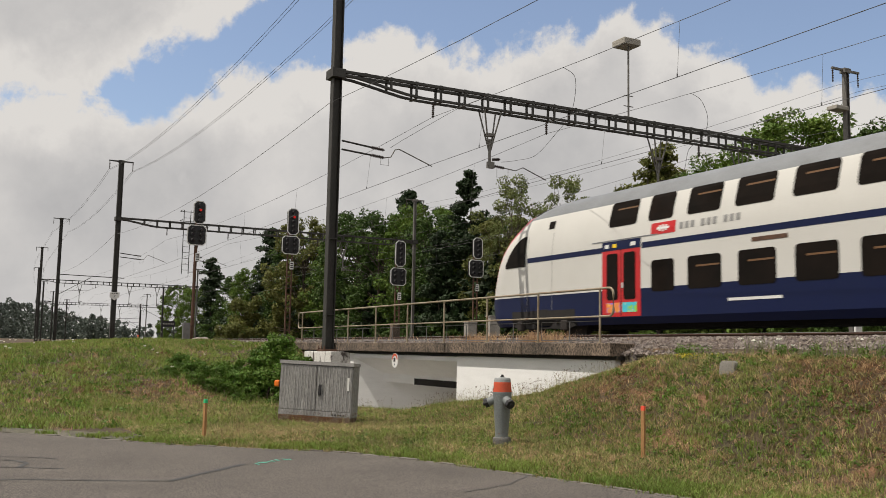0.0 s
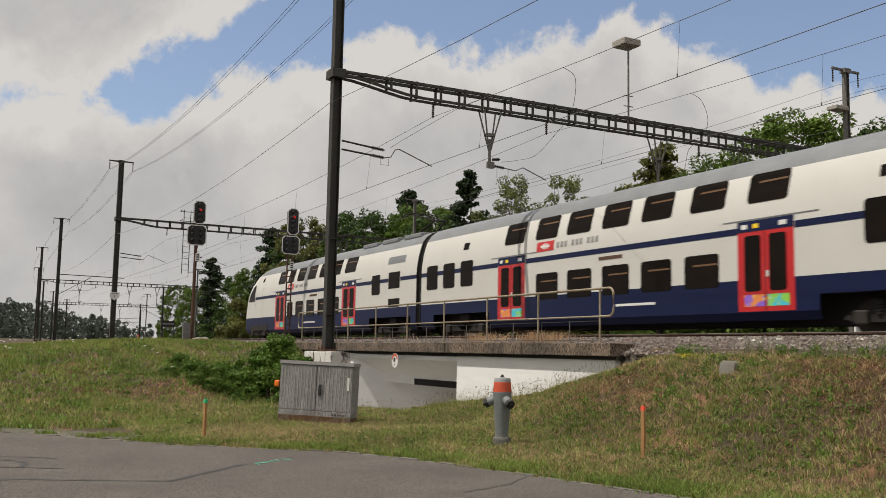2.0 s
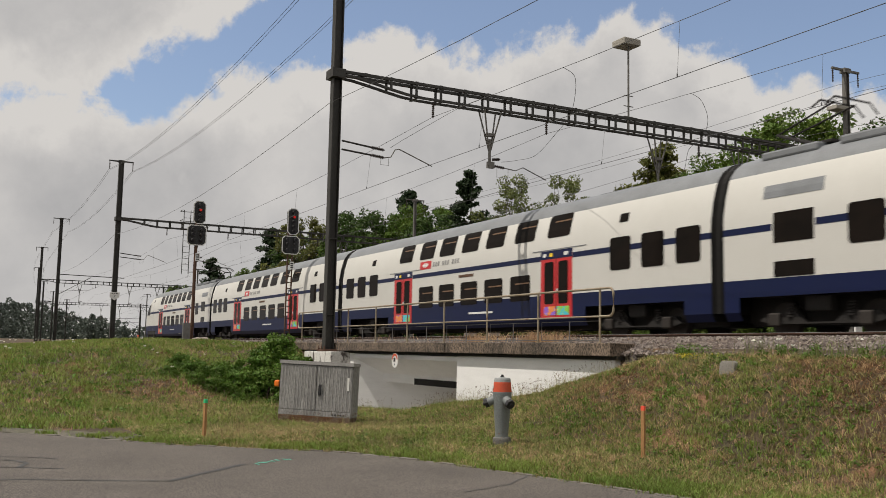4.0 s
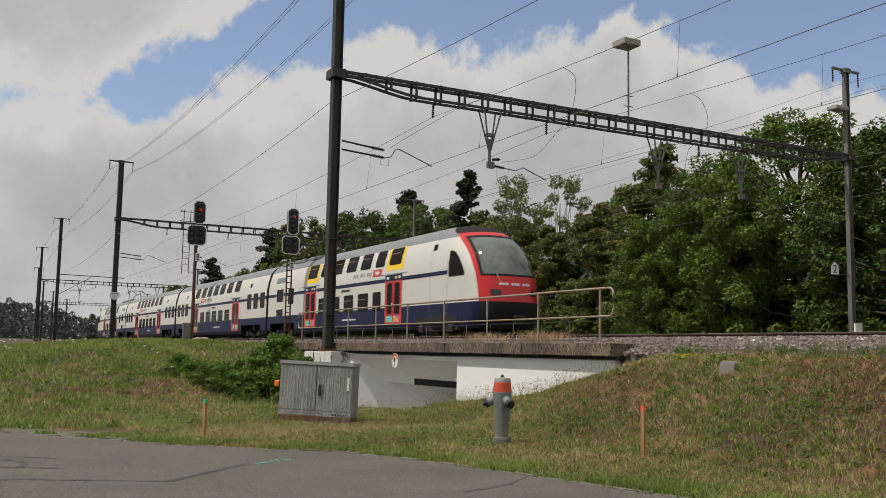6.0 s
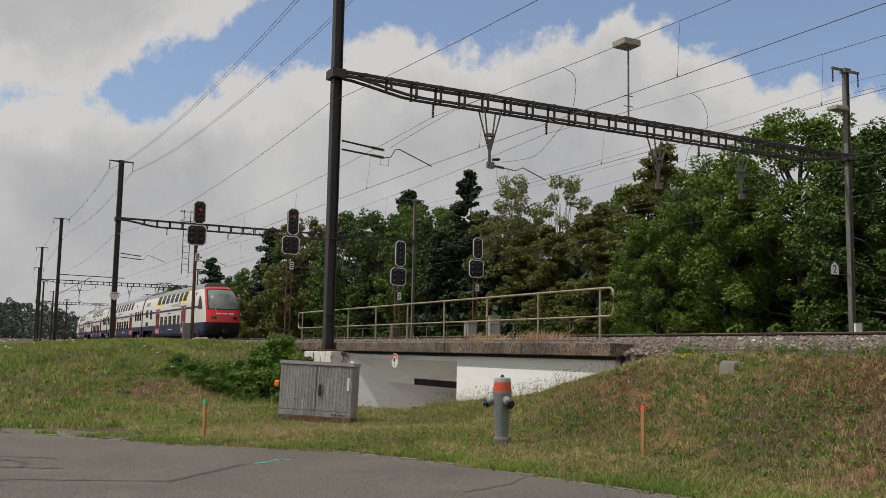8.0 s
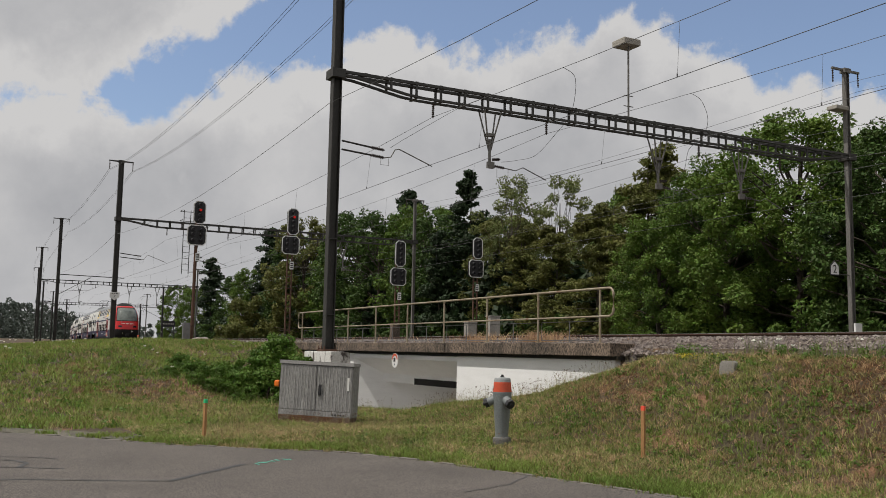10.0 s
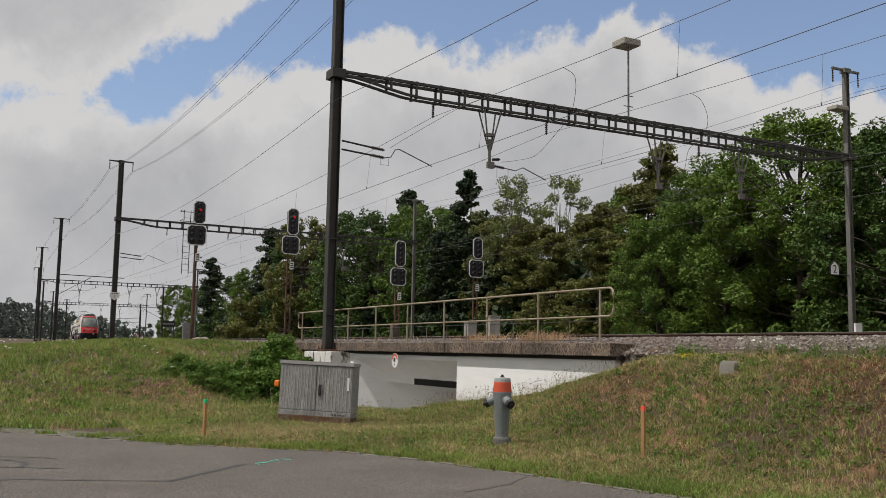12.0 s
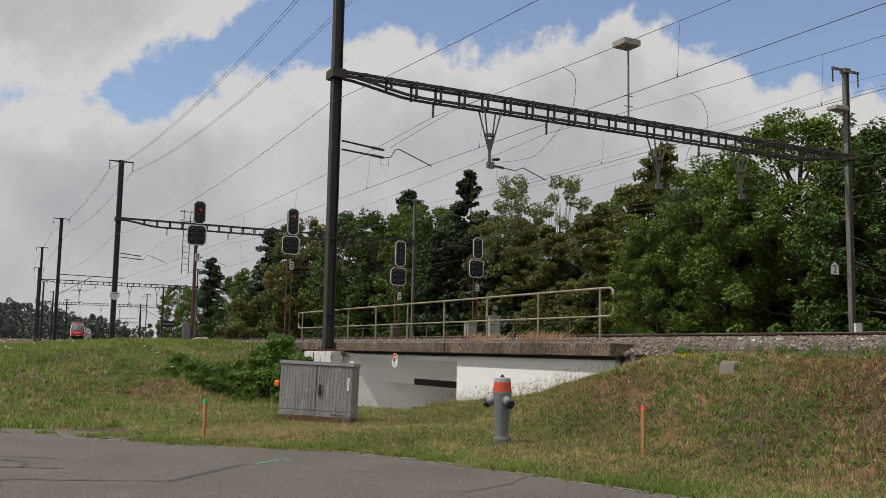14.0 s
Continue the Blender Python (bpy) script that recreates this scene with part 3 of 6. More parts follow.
def catenary(y):
    line = thing("overhead_line", "black overhead contact wire hung from a messenger wire", "overhead wire", "overhead lines")
    con, mes = [], []
    for a, c in zip(SPANS, SPANS[1:]):
        n = 10
        for k in range(n):
            f = k / n
            x = a + (c - a) * f
            st = 0.2 * (1 if SPANS.index(a) % 2 else -1) * (1 - 2 * f)
            con.append((x, y + bend(x) + st, WIRE_Z))
            mes.append((x, y + bend(x), 9.24 - 0.5 * 4 * f * (1 - f)))
    bm = B()
    tube(bm, con, 0.0085, 5)
    part("contact_wire", bm, "wire", line)
    bm = B()
    tube(bm, mes, 0.0075, 5)
    part("messenger_wire", bm, "wire", line)
    for a, c in zip(SPANS[1:5], SPANS[2:5]):
        for k in (0.12, 0.32, 0.52, 0.72, 0.92):
            x = a + (c - a) * k
            st = 0.2 * (1 if SPANS.index(a) % 2 else -1) * (1 - 2 * k)
            bm = B()
            rod(bm, (x, y + bend(x) + st, WIRE_Z), (x, y + bend(x), 9.24 - 0.5 * 4 * k * (1 - k)), 0.004, n=5)
            rod(bm, (x, y + bend(x) + st, WIRE_Z), (x, y + bend(x) + st, WIRE_Z + 0.08), 0.016, n=5)
            part("dropper", bm, "wire", line)


def feeder(y, heights, r=0.009, sag=0.5, name="feeder_wire"):
    """heights: at the mast behind the camera, at the first portal, and further on."""
    line = thing(name, "thin black feeder wire strung along the masts", "wire", "feeder wires")
    pts = []
    hs = [heights[0], heights[0], heights[1]] + [heights[2]] * 10
    for i, (a, c) in enumerate(zip(SPANS, SPANS[1:])):
        for k in range(10):
            f = k / 10
            x = a + (c - a) * f
            pts.append((x, y + bend(x), hs[i] + (hs[i + 1] - hs[i]) * f - sag * (1.0 if i < 4 else 0.45) * 4 * f * (1 - f)))
    part("conductor", tube(B(), pts, r, 5), "wire", line)


def jumper(pts):
    """A slack jumper cable through points, rounded between them."""
    j = thing("jumper_cable", "thin slack jumper cable looping between overhead wires", "cable", "jumper cables")
    p = [Vector(q) for q in pts]
    out = []
    for i in range(len(p) - 1):
        a, b, c, d = p[max(i - 1, 0)], p[i], p[i + 1], p[min(i + 2, len(p) - 1)]
        for k in range(6):
            f = k / 6
            out.append(0.5 * ((2 * b) + (c - a) * f + (2 * a - 5 * b + 4 * c - d) * f * f + (3 * b - a - 3 * c + d) * f ** 3))
    part("cable", tube(B(), out + [p[-1]], 0.007, 5), "wire", j)


build_masts()
for ty in TRACKS:
    catenary(ty)
for fy in (NEAR_Y - 0.86, NEAR_Y - 0.74, NEAR_Y + 0.74, NEAR_Y + 0.86):
    feeder(fy, (13.1, 13.12, 14.0), 0.008, 0.78)
for fy in (FAR_Y - 0.8, FAR_Y + 0.8):
    feeder(fy, (13.2, 13.2, 13.35), 0.008)
feeder(NEAR_Y - 0.2, (9.2, 9.2, 9.35), 0.008, 0.7, "earth_wire")
jumper([(-19.78, 13.85, 8.94), (-20.0, 14.35, 8.84), (-20.3, 14.58, 8.42), (-21.0, 14.9, 8.05), (-23.0, 15.85, 8.1), (-25.5, 16.75, 7.96), (-26.5, 16.66, 7.95), (-27.25, 16.5, 8.0)])
jumper([(-19.97, 18.37, 8.97), (-20.2, 19.0, 8.88), (-20.3, 19.33, 8.35), (-21.0, 19.7, 7.98), (-22.5, 20.6, 8.05), (-25.0, 22.6, 7.9), (-27.25, 23.9, 8.0)])
jumper([(-27.25, 12.3, 8.0), (-27.0, 12.7, 8.3), (-25.9, 13.2, 8.7), (-25.0, 13.6, 9.0), (-24.2, 13.85, 9.1)])


def beam_lamp():
    """A floodlight box on a pole that stands on the portal beam."""
    f = thing("yard_light", "pale box floodlight on a thin pole above the portal beam", "floodlight")
    x, y = PORTAL_X, 22.05
    bm = B()
    rod(bm, (x, y, 9.74), (x, y, 13.08), 0.036, n=8)
    for z in (10.35, 10.75, 11.15):
        rod(bm, (x, y - 0.22, z), (x, y + 0.22, z), 0.018, n=6)
    part("pole", bm, "mast_light", f)
    bm = B()
    box(bm, x - 0.45, x + 0.3, y - 0.42, y + 0.36, 13.05, 13.30, 0.03)
    part("lamp_box", bm, "lamp_grey", f, "dirty white lamp housing")
    g = thing("mast_light_box", "pale box lamp fixed to a catenary mast", "floodlight")
    x, y = PORTAL_X, FAR_Y
    bm = B()
    box(bm, x - 0.32, x + 0.22, y - 0.86, y - 0.1, 12.18, 12.36, 0.03)
    part("lamp_box", bm, "lamp_grey", g, "dirty white lamp housing")


beam_lamp()


def octagon(cx, cz, w, h, c):
    return [(cx - w / 2 + c, cz - h / 2), (cx + w / 2 - c, cz - h / 2), (cx + w / 2, cz - h / 2 + c), (cx + w / 2, cz + h / 2 - c), (cx + w / 2 - c, cz + h / 2), (cx - w / 2 + c, cz + h / 2), (cx - w / 2, cz + h / 2 - c), (cx - w / 2, cz - h / 2 + c)]


def signal(x, y, top, up_h, low_h, lens_rows, ladder=False, lattice=True, stop=False):
    """A colour-light signal: tall main head, square distant head, mast with number plate and relay box. It faces +x."""
    s = thing("railway_signal", "black colour-light railway signal with white-edged heads on a rusty mast", "signal", "railway signals")
    bm = B()
    if lattice:
        for dy in (-0.13, 0.13):
            box(bm, x - 0.12, x - 0.04, y + dy - 0.03, y + dy + 0.03, 1.6, top - 0.4)
        for k in range(int((top - 2.2) / 0.32)):
            box(bm, x - 0.10, x - 0.06, y - 0.13, y + 0.13, 1.8 + 0.32 * k, 1.85 + 0.32 * k)
    else:
        rod(bm, (x - 0.08, y, 1.6), (x - 0.08, y, top - 0.3), 0.09, 0.08, n=10)
    part("mast", bm, "rust", s, "rusty brown mast")
    for nm, cz, w, h, c, oy in (("main_head", top - up_h / 2, 0.64, up_h, 0.16, 0.10), ("distant_head", top - up_h - 0.06 - low_h / 2, 0.98, low_h, 0.15, 0.0)):
        bm = B()
        prism(bm, octagon(y + oy, cz, w, h, c), "x", x, x + 0.025)
        head = part(nm, bm, "white", s, "white-edged signal board")
        bm = B()
        prism(bm, octagon(y + oy, cz, w - 0.09, h - 0.09, c - 0.03), "x", x - 0.22, x + 0.03)
        part("face", bm, "black", head, "matt black face")
        spots = [(0.0, cz + h / 2 - 0.2 - k * (h - 0.4) / (lens_rows - 1)) for k in range(lens_rows)] if nm == "main_head" else [(a, cz + b) for a in (-0.22, 0.22) for b in (-0.26, 0.06, 0.3)]
        for k, (a, z) in enumerate(spots):
            bm = B()
            rod(bm, (x + 0.03, y + oy + a, z), (x + 0.20, y + oy + a, z - 0.03), 0.085, 0.085, n=10)
            part("lens_hood", bm, "black", head)
            bm = B()
            rod(bm, (x + 0.19, y + oy + a, z - 0.03), (x + 0.206, y + oy + a, z - 0.032), 0.07, 0.07, n=10)
            if stop and nm == "main_head" and k == 1:
                part("lens", bm, "red_lamp", head, "lens lit red")
            else:
                part("lens", bm, "lens", head)
    z = top - up_h - low_h - 0.65
    bm = B()
    box(bm, x + 0.0, x + 0.02, y - 0.02, y + 0.2, z - 0.22, z + 0.2, 0.005)
    plate = part("number_plate", bm, "white", s, "white plate with dark bars")
    bm = B()
    for k in range(3):
        box(bm, x + 0.02, x + 0.024, y + 0.02, y + 0.16, z - 0.15 + 0.11 * k, z - 0.09 + 0.11 * k)
    part("plate_bars", bm, "black", plate)
    bm = B()
    box(bm, x - 0.05, x + 0.2, y - 0.5, y - 0.15, 1.7, 2.7 if ladder else 2.25, 0.02)
    part("relay_box", bm, "galv", s, "grey steel relay box")
    if ladder:
        bm = B()
        for dy in (-0.62, -0.28):
            rod(bm, (x - 0.3, y + dy, 5.2), (x - 0.3, y + dy, top - 0.5), 0.02, n=6)
        for k in range(int((top - 5.9) / 0.3)):
            rod(bm, (x - 0.3, y - 0.62, 5.4 + 0.3 * k), (x - 0.3, y - 0.28, 5.4 + 0.3 * k), 0.012, n=5)
        for zz in (5.3, 7.0):
            rod(bm, (x - 0.3, y - 0.28, zz), (x - 0.08, y, zz), 0.016, n=5)
        for zz in (top - 0.5, top - 1.0):
            tube(bm, [(x - 0.3, y - 0.7, zz), (x - 0.9, y - 0.7, zz), (x - 0.9, y + 0.2, zz), (x - 0.3, y + 0.2, zz)], 0.016, 5)
        part("ladder", bm, "mast", s, "thin steel ladder with guard rail")
    return s


SIGNAL_X = -48.5
M["red_lamp"] = mat("red_lamp", (0.25, 0.01, 0.01), 0.2)
M["red_lamp"].node_tree.nodes["Principled BSDF"].inputs["Emission Color"].default_value = (1.0, 0.03, 0.02, 1)
M["red_lamp"].node_tree.nodes["Principled BSDF"].inputs["Emission Strength"].default_value = 0.35
signal(SIGNAL_X, 11.1, 9.0, 1.2, 1.06, 4, ladder=True, lattice=False, stop=True)
signal(SIGNAL_X, 16.15, 9.05, 1.45, 1.0, 5, stop=True)
signal(SIGNAL_X, 22.6, 7.75, 1.5, 1.02, 5)
signal(SIGNAL_X, 27.7, 8.3, 1.28, 1.06, 4)


# ---- the train ----
# half section of a carriage: (half width, height over rail)
SECTION = [(1.28, 0.42), (1.39, 0.62), (1.40, 1.41), (1.40, 2.50), (1.40, 2.66), (1.385, 2.98), (1.31, 3.46), (1.18, 3.92), (1.11, 4.06), (0.96, 4.26), (0.70, 4.45), (0.38, 4.56), (0.0, 4.60)]


def half_width(z):
    return along(z, [(b, a) for a, b in SECTION])


def skin(bm, u0, u1, z0, z1, out=0.0, thick=0.0, n=4, sides=(-1, 1)):
    """A patch of the carriage side between two stations and two heights, lifted off by out."""
    zs = sorted({z0, z1, *[b for a, b in SECTION if z0 < b < z1]})
    for s in sides:
        rows = []
        for u in (u0, u1):
            rows.append([bm.verts.new((u, s * (half_width(z) + out), RAIL + z)) for z in zs])
        fs = [bm.faces.new((rows[0][i], rows[1][i], rows[1][i + 1], rows[0][i + 1])) for i in range(len(zs) - 1)]
        if out:
            back = [[bm.verts.new((v.co.x, v.co.y - s * (out + 0.02), v.co.z)) for v in r] for r in rows]
            m = len(zs)
            loop = [rows[0][i] for i in range(m)] + [rows[1][i] for i in range(m - 1, -1, -1)]
            lback = [back[0][i] for i in range(m)] + [back[1][i] for i in range(m - 1, -1, -1)]
            for i in range(2 * m):
                fs.append(bm.faces.new((loop[i], lback[i], lback[(i + 1) % (2 * m)], loop[(i + 1) % (2 * m)])))
        bmesh.ops.recalc_face_normals(bm, faces=fs) if out else None
    return bm


def shell(bm, u0, u1, z0, z1):
    """Both sides between two heights, joined over the top where the heights reach it."""
    pts = [(a, b) for a, b in SECTION if z0 < b < z1]
    zs = [z0] + [b for a, b in pts] + [z1]
    ring = [(-half_width(z), z) for z in zs]
    right = [(half_width(z), z) for z in zs[::-1]]
    if z1 >= 4.6:
        loops = [ring + right[1:]]
    else:
        loops = [ring, right]
    for lp in loops:
        a, c = ([bm.verts.new((u, y, RAIL + z)) for y, z in lp] for u in (u0, u1))
        for i in range(len(lp) - 1):
            bm.faces.new((a[i], a[i + 1], c[i + 1], c[i]))
    bmesh.ops.recalc_face_normals(bm, faces=bm.faces)
    return bm


def rounded_panel(u0, u1, z0, z1, out, side, r=0.09):
    """A window pane with rounded corners on one side of the carriage, following its curve."""
    bm = B()
    levels = sorted({z0, z0 + 0.3 * r, z0 + r, z1 - r, z1 - 0.3 * r, z1, *[b for a, b in SECTION if z0 + r < b < z1 - r], (z0 + z1) / 2})
    rows = []
    for z in levels:
        d = max(z0 + r - z, z - (z1 - r), 0.0)
        inset = r - math.sqrt(max(0.0, r * r - d * d))
        w = side * half_width(z)
        rows.append([bm.verts.new((u0 + inset, w - side * 0.02, RAIL + z)), bm.verts.new((u0 + inset, w + side * out, RAIL + z)), bm.verts.new((u1 - inset, w + side * out, RAIL + z)), bm.verts.new((u1 - inset, w - side * 0.02, RAIL + z))])
    for a, c in zip(rows, rows[1:]):
        for i in range(3):
            bm.faces.new((a[i], a[i + 1], c[i + 1], c[i]))
    bm.faces.new(rows[0][::-1])
    bm.faces.new(rows[-1])
    bmesh.ops.recalc_face_normals(bm, faces=bm.faces)
    return bm


def car_body(car, u0, u1, bogies=()):
    cuts = [u0] + [v for b in bogies for v in (b - 2.15, b + 2.15)] + [u1]
    for i, (a, c) in enumerate(zip(cuts, cuts[1:])):
        for s in (-1, 1):
            part("lower_body", skin(B(), a, c, 0.98 if i % 2 else 0.42, 1.40, sides=(s,)), "train_blue", car, "dark blue lower side")
    part("inner_frame", box(B(), u0 + 0.1, u1 - 0.1, -0.62, 0.62, RAIL + 0.40, RAIL + 1.3), "under", car, "dark structure between the bogies")
    for b in bogies:
        part("wheel_arch", box(B(), b - 2.14, b + 2.14, -1.37, 1.37, RAIL + 1.0, RAIL + 1.03), "under", car, "dark wheel arch")
    bm = B()
    shell(bm, u0, u1, 1.40, 3.98)
    part("body", bm, "train_white", car, "cream white side").data.shade_smooth()
    bm = B()
    shell(bm, u0, u1, 3.98, 4.60)
    part("roof", bm, "train_roof", car, "grey rounded roof").data.shade_smooth()
    for u in (u0, u1):
        bm = B()
        pts = [(-a, RAIL + b) for a, b in SECTION] + [(a, RAIL + b) for a, b in SECTION[-2::-1]]
        prism(bm, [(y * 0.995, z) for y, z in pts], "x", u - 0.01, u + 0.01)
        part("end_wall", bm, "rubber", car, "dark end wall")
    bm = B()
    box(bm, u0 + 0.2, u1 - 0.2, -0.6, 0.6, RAIL + 0.32, RAIL + 0.46)
    part("floor_pan", bm, "under", car)


def stripe(car, spans):
    for a, c in spans:
        for s in (-1, 1):
            bm = B()
            skin(bm, a, c, 2.52, 2.68, 0.006, sides=(s,))
            part("stripe", bm, "train_blue", car, "dark blue stripe")


def window(car, u0, u1, z0, z1, lit=False):
    for s in (-1, 1):
        w = part("window", rounded_panel(u0, u1, z0, z1, 0.010, s), "glass_dark", car, "dark tinted window")
        if u1 - u0 > 1.1:
            bm = B()
            z = z0 + 0.66 * (z1 - z0)
            skin(bm, u0 + 0.32, u1 - 0.06, z, z + 0.045, 0.0125, sides=(s,))
            part("interior_lamp", bm, "cabin_lamp", w, "dim warm lamp seen through the glass")


def door_pair(car, u0, u1, yellow=False):
    """A red double-leaf door with tall panes, coloured posters low down and a blue sign strip above."""
    mid = (u0 + u1) / 2
    for s in (-1, 1):
        bm = B()
        skin(bm, u0, u1, 0.64, 2.72, 0.008, sides=(s,))
        d = part("door", bm, "train_red", car, "red double door")
        for a, c in ((u0 + 0.22, mid - 0.13), (mid + 0.13, u1 - 0.22)):
            part("door_pane", rounded_panel(a, c, 1.12, 2.46, 0.016, s, 0.07), "glass_dark", d, "tall dark pane")
        bm = B()
        skin(bm, mid - 0.012, mid + 0.012, 0.66, 2.60, 0.012, sides=(s,))
        part("door_seam", bm, "rubber", d)
        bm = B()
        box(bm, mid + 0.05, mid + 0.11, s * 1.405 if s > 0 else -1.43, s * 1.43 if s > 0 else -1.405, RAIL + 1.45, RAIL + 1.60)
        part("door_button", bm, "white", d)
        for k, (a, c, colour) in enumerate(((u0 + 0.2, mid - 0.03, "poster_a"), (mid + 0.06, u1 - 0.16, "poster_b"))):
            bm = B()
            skin(bm, a, c, 0.76, 1.04, 0.013, sides=(s,))
            part("poster", bm, colour, d, "bright multicoloured sticker")
        bm = B()
        skin(bm, u0, u1, 2.56, 2.82, 0.016, sides=(s,))
        top = part("sign_strip", bm, "train_blue", d, "blue strip with pictograms")
        for k, (a, c, colour) in enumerate(((u0 + 0.14, u0 + 0.32, "white"), (u0 + 0.50, u0 + 0.68, "train_yellow"), (u1 - 0.42, u1 - 0.2, "white"))):
            bm = B()
            skin(bm, a, c, 2.63, 2.74, 0.020, sides=(s,))
            part("pictogram", bm, colour, top)
        bm = B()
        skin(bm, u0 - 0.5, u1 + 0.7, 2.84, 2.865, 0.012, sides=(s,))
        part("door_gutter", bm, "train_roof", car, "thin grey rain gutter")


def patch(name, car, u0, u1, z0, z1, colour, out=0.007, label=""):
    for s in (-1, 1):
        bm = B()
        skin(bm, u0, u1, z0, z1, out, sides=(s,))
        part(name, bm, colour, car, label)


def brand_patch(car, u0):
    """A red field with a plain white shape, and grey bars where the operator's name stands."""
    patch("red_field", car, u0, u0 + 0.98, 2.84, 3.16, "train_red", 0.008, "red field with a white arrow shape")
    for s in (-1, 1):
        bm = B()
        skin(bm, u0 + 0.24, u0 + 0.74, 2.97, 3.03, 0.014, sides=(s,))
        skin(bm, u0 + 0.46, u0 + 0.52, 2.90, 3.10, 0.015, sides=(s,))
        skin(bm, u0 + 0.33, u0 + 0.41, 2.92, 3.08, 0.0145, sides=(s,))
        skin(bm, u0 + 0.57, u0 + 0.65, 2.92, 3.08, 0.0145, sides=(s,))
        part("arrow_shape", bm, "white", car)
        u = u0 + 1.14
        for word in range(3):
            for k in range(3):
                bm = B()
                skin(bm, u, u + 0.13, 2.90, 3.08, 0.008, sides=(s,))
                part("name_bar", bm, "grey_bar", car, "grey bar of the operator's name")
                u += 0.21
            u += 0.17


def bogie(car, u, proud=0.0):
    """Frame, axle boxes, springs and wheels, each wheel a part."""
    for s in (-1, 1):
        bm = B()
        prism(bm, [(u - 1.75, RAIL + 0.42), (u - 1.5, RAIL + 0.62), (u - 0.7, RAIL + 0.62), (u - 0.4, RAIL + 0.38), (u + 0.4, RAIL + 0.38), (u + 0.7, RAIL + 0.62), (u + 1.5, RAIL + 0.62), (u + 1.75, RAIL + 0.42), (u + 1.4, RAIL + 0.34), (u - 1.4, RAIL + 0.34)], "y", s * (0.98 + proud), s * (1.14 + proud))
        box(bm, u - 0.35, u + 0.35, min(s * (0.95 + proud), s * (1.2 + proud)), max(s * (0.95 + proud), s * (1.2 + proud)), RAIL + 0.62, RAIL + 0.98, 0.04)
        fr = part("bogie_frame", bm, "under", car, "dirty dark bogie frame")
        for du in (-1.25, 1.25):
            bm = B()
            rod(bm, (u + du, s * 0.69, RAIL + 0.43), (u + du, s * 0.82, RAIL + 0.43), 0.43, n=24)
            rod(bm, (u + du, s * 0.66, RAIL + 0.43), (u + du, s * 0.69, RAIL + 0.43), 0.46, n=24)
            w = part("wheel", bm, "wheel_steel", car, "brown-grey steel wheel")
            bm = B()
            box(bm, u + du - 0.17, u + du + 0.17, min(s * (1.1 + proud), s * (1.24 + proud)), max(s * (1.1 + proud), s * (1.24 + proud)), RAIL + 0.28, RAIL + 0.60, 0.04)
            part("axle_box", bm, "wheel_steel", car, "worn axle box")
            bm = B()
            for k in range(5):
                rod(bm, (u + du * 0.66, s * (1.1 + proud), RAIL + 0.5 + 0.07 * k), (u + du * 0.66, s * (1.1 + proud), RAIL + 0.54 + 0.07 * k), 0.10, n=10)
            part("spring", bm, "under", car)


def gangway(car, u):
    bm = B()
    pts = [(-a * 0.97, RAIL + b) for a, b in SECTION if b > 0.5] + [(a * 0.97, RAIL + b) for a, b in SECTION[-2::-1] if b > 0.5]
    for k in range(5):
        prism(bm, [(y * (1.0 if k % 2 else 0.97), z) for y, z in pts], "x", u - 0.3 + 0.12 * k, u - 0.3 + 0.12 * k + 0.10)
    part("gangway_bellows", bm, "rubber", car, "black folded gangway bellows")


# nose: front position by height, as distance behind the tip
NOSE = [(0.42, 0.25), (0.8, 0.06), (1.2, 0.0), (1.7, 0.05), (2.2, 0.15), (2.6, 0.27), (3.0, 0.45), (3.4, 0.72), (3.7, 1.02), (3.9, 1.3), (4.1, 1.62), (4.25, 1.95), (4.4, 2.4), (4.52, 3.1), (4.6, 4.2)]
ROUND = 2.6


def reach(z):
    """How far back the rounding of the nose runs at a height."""
    return along(z, [(1.2, 1.25), (2.4, 1.4), (3.2, 1.8), (3.8, 2.4)])


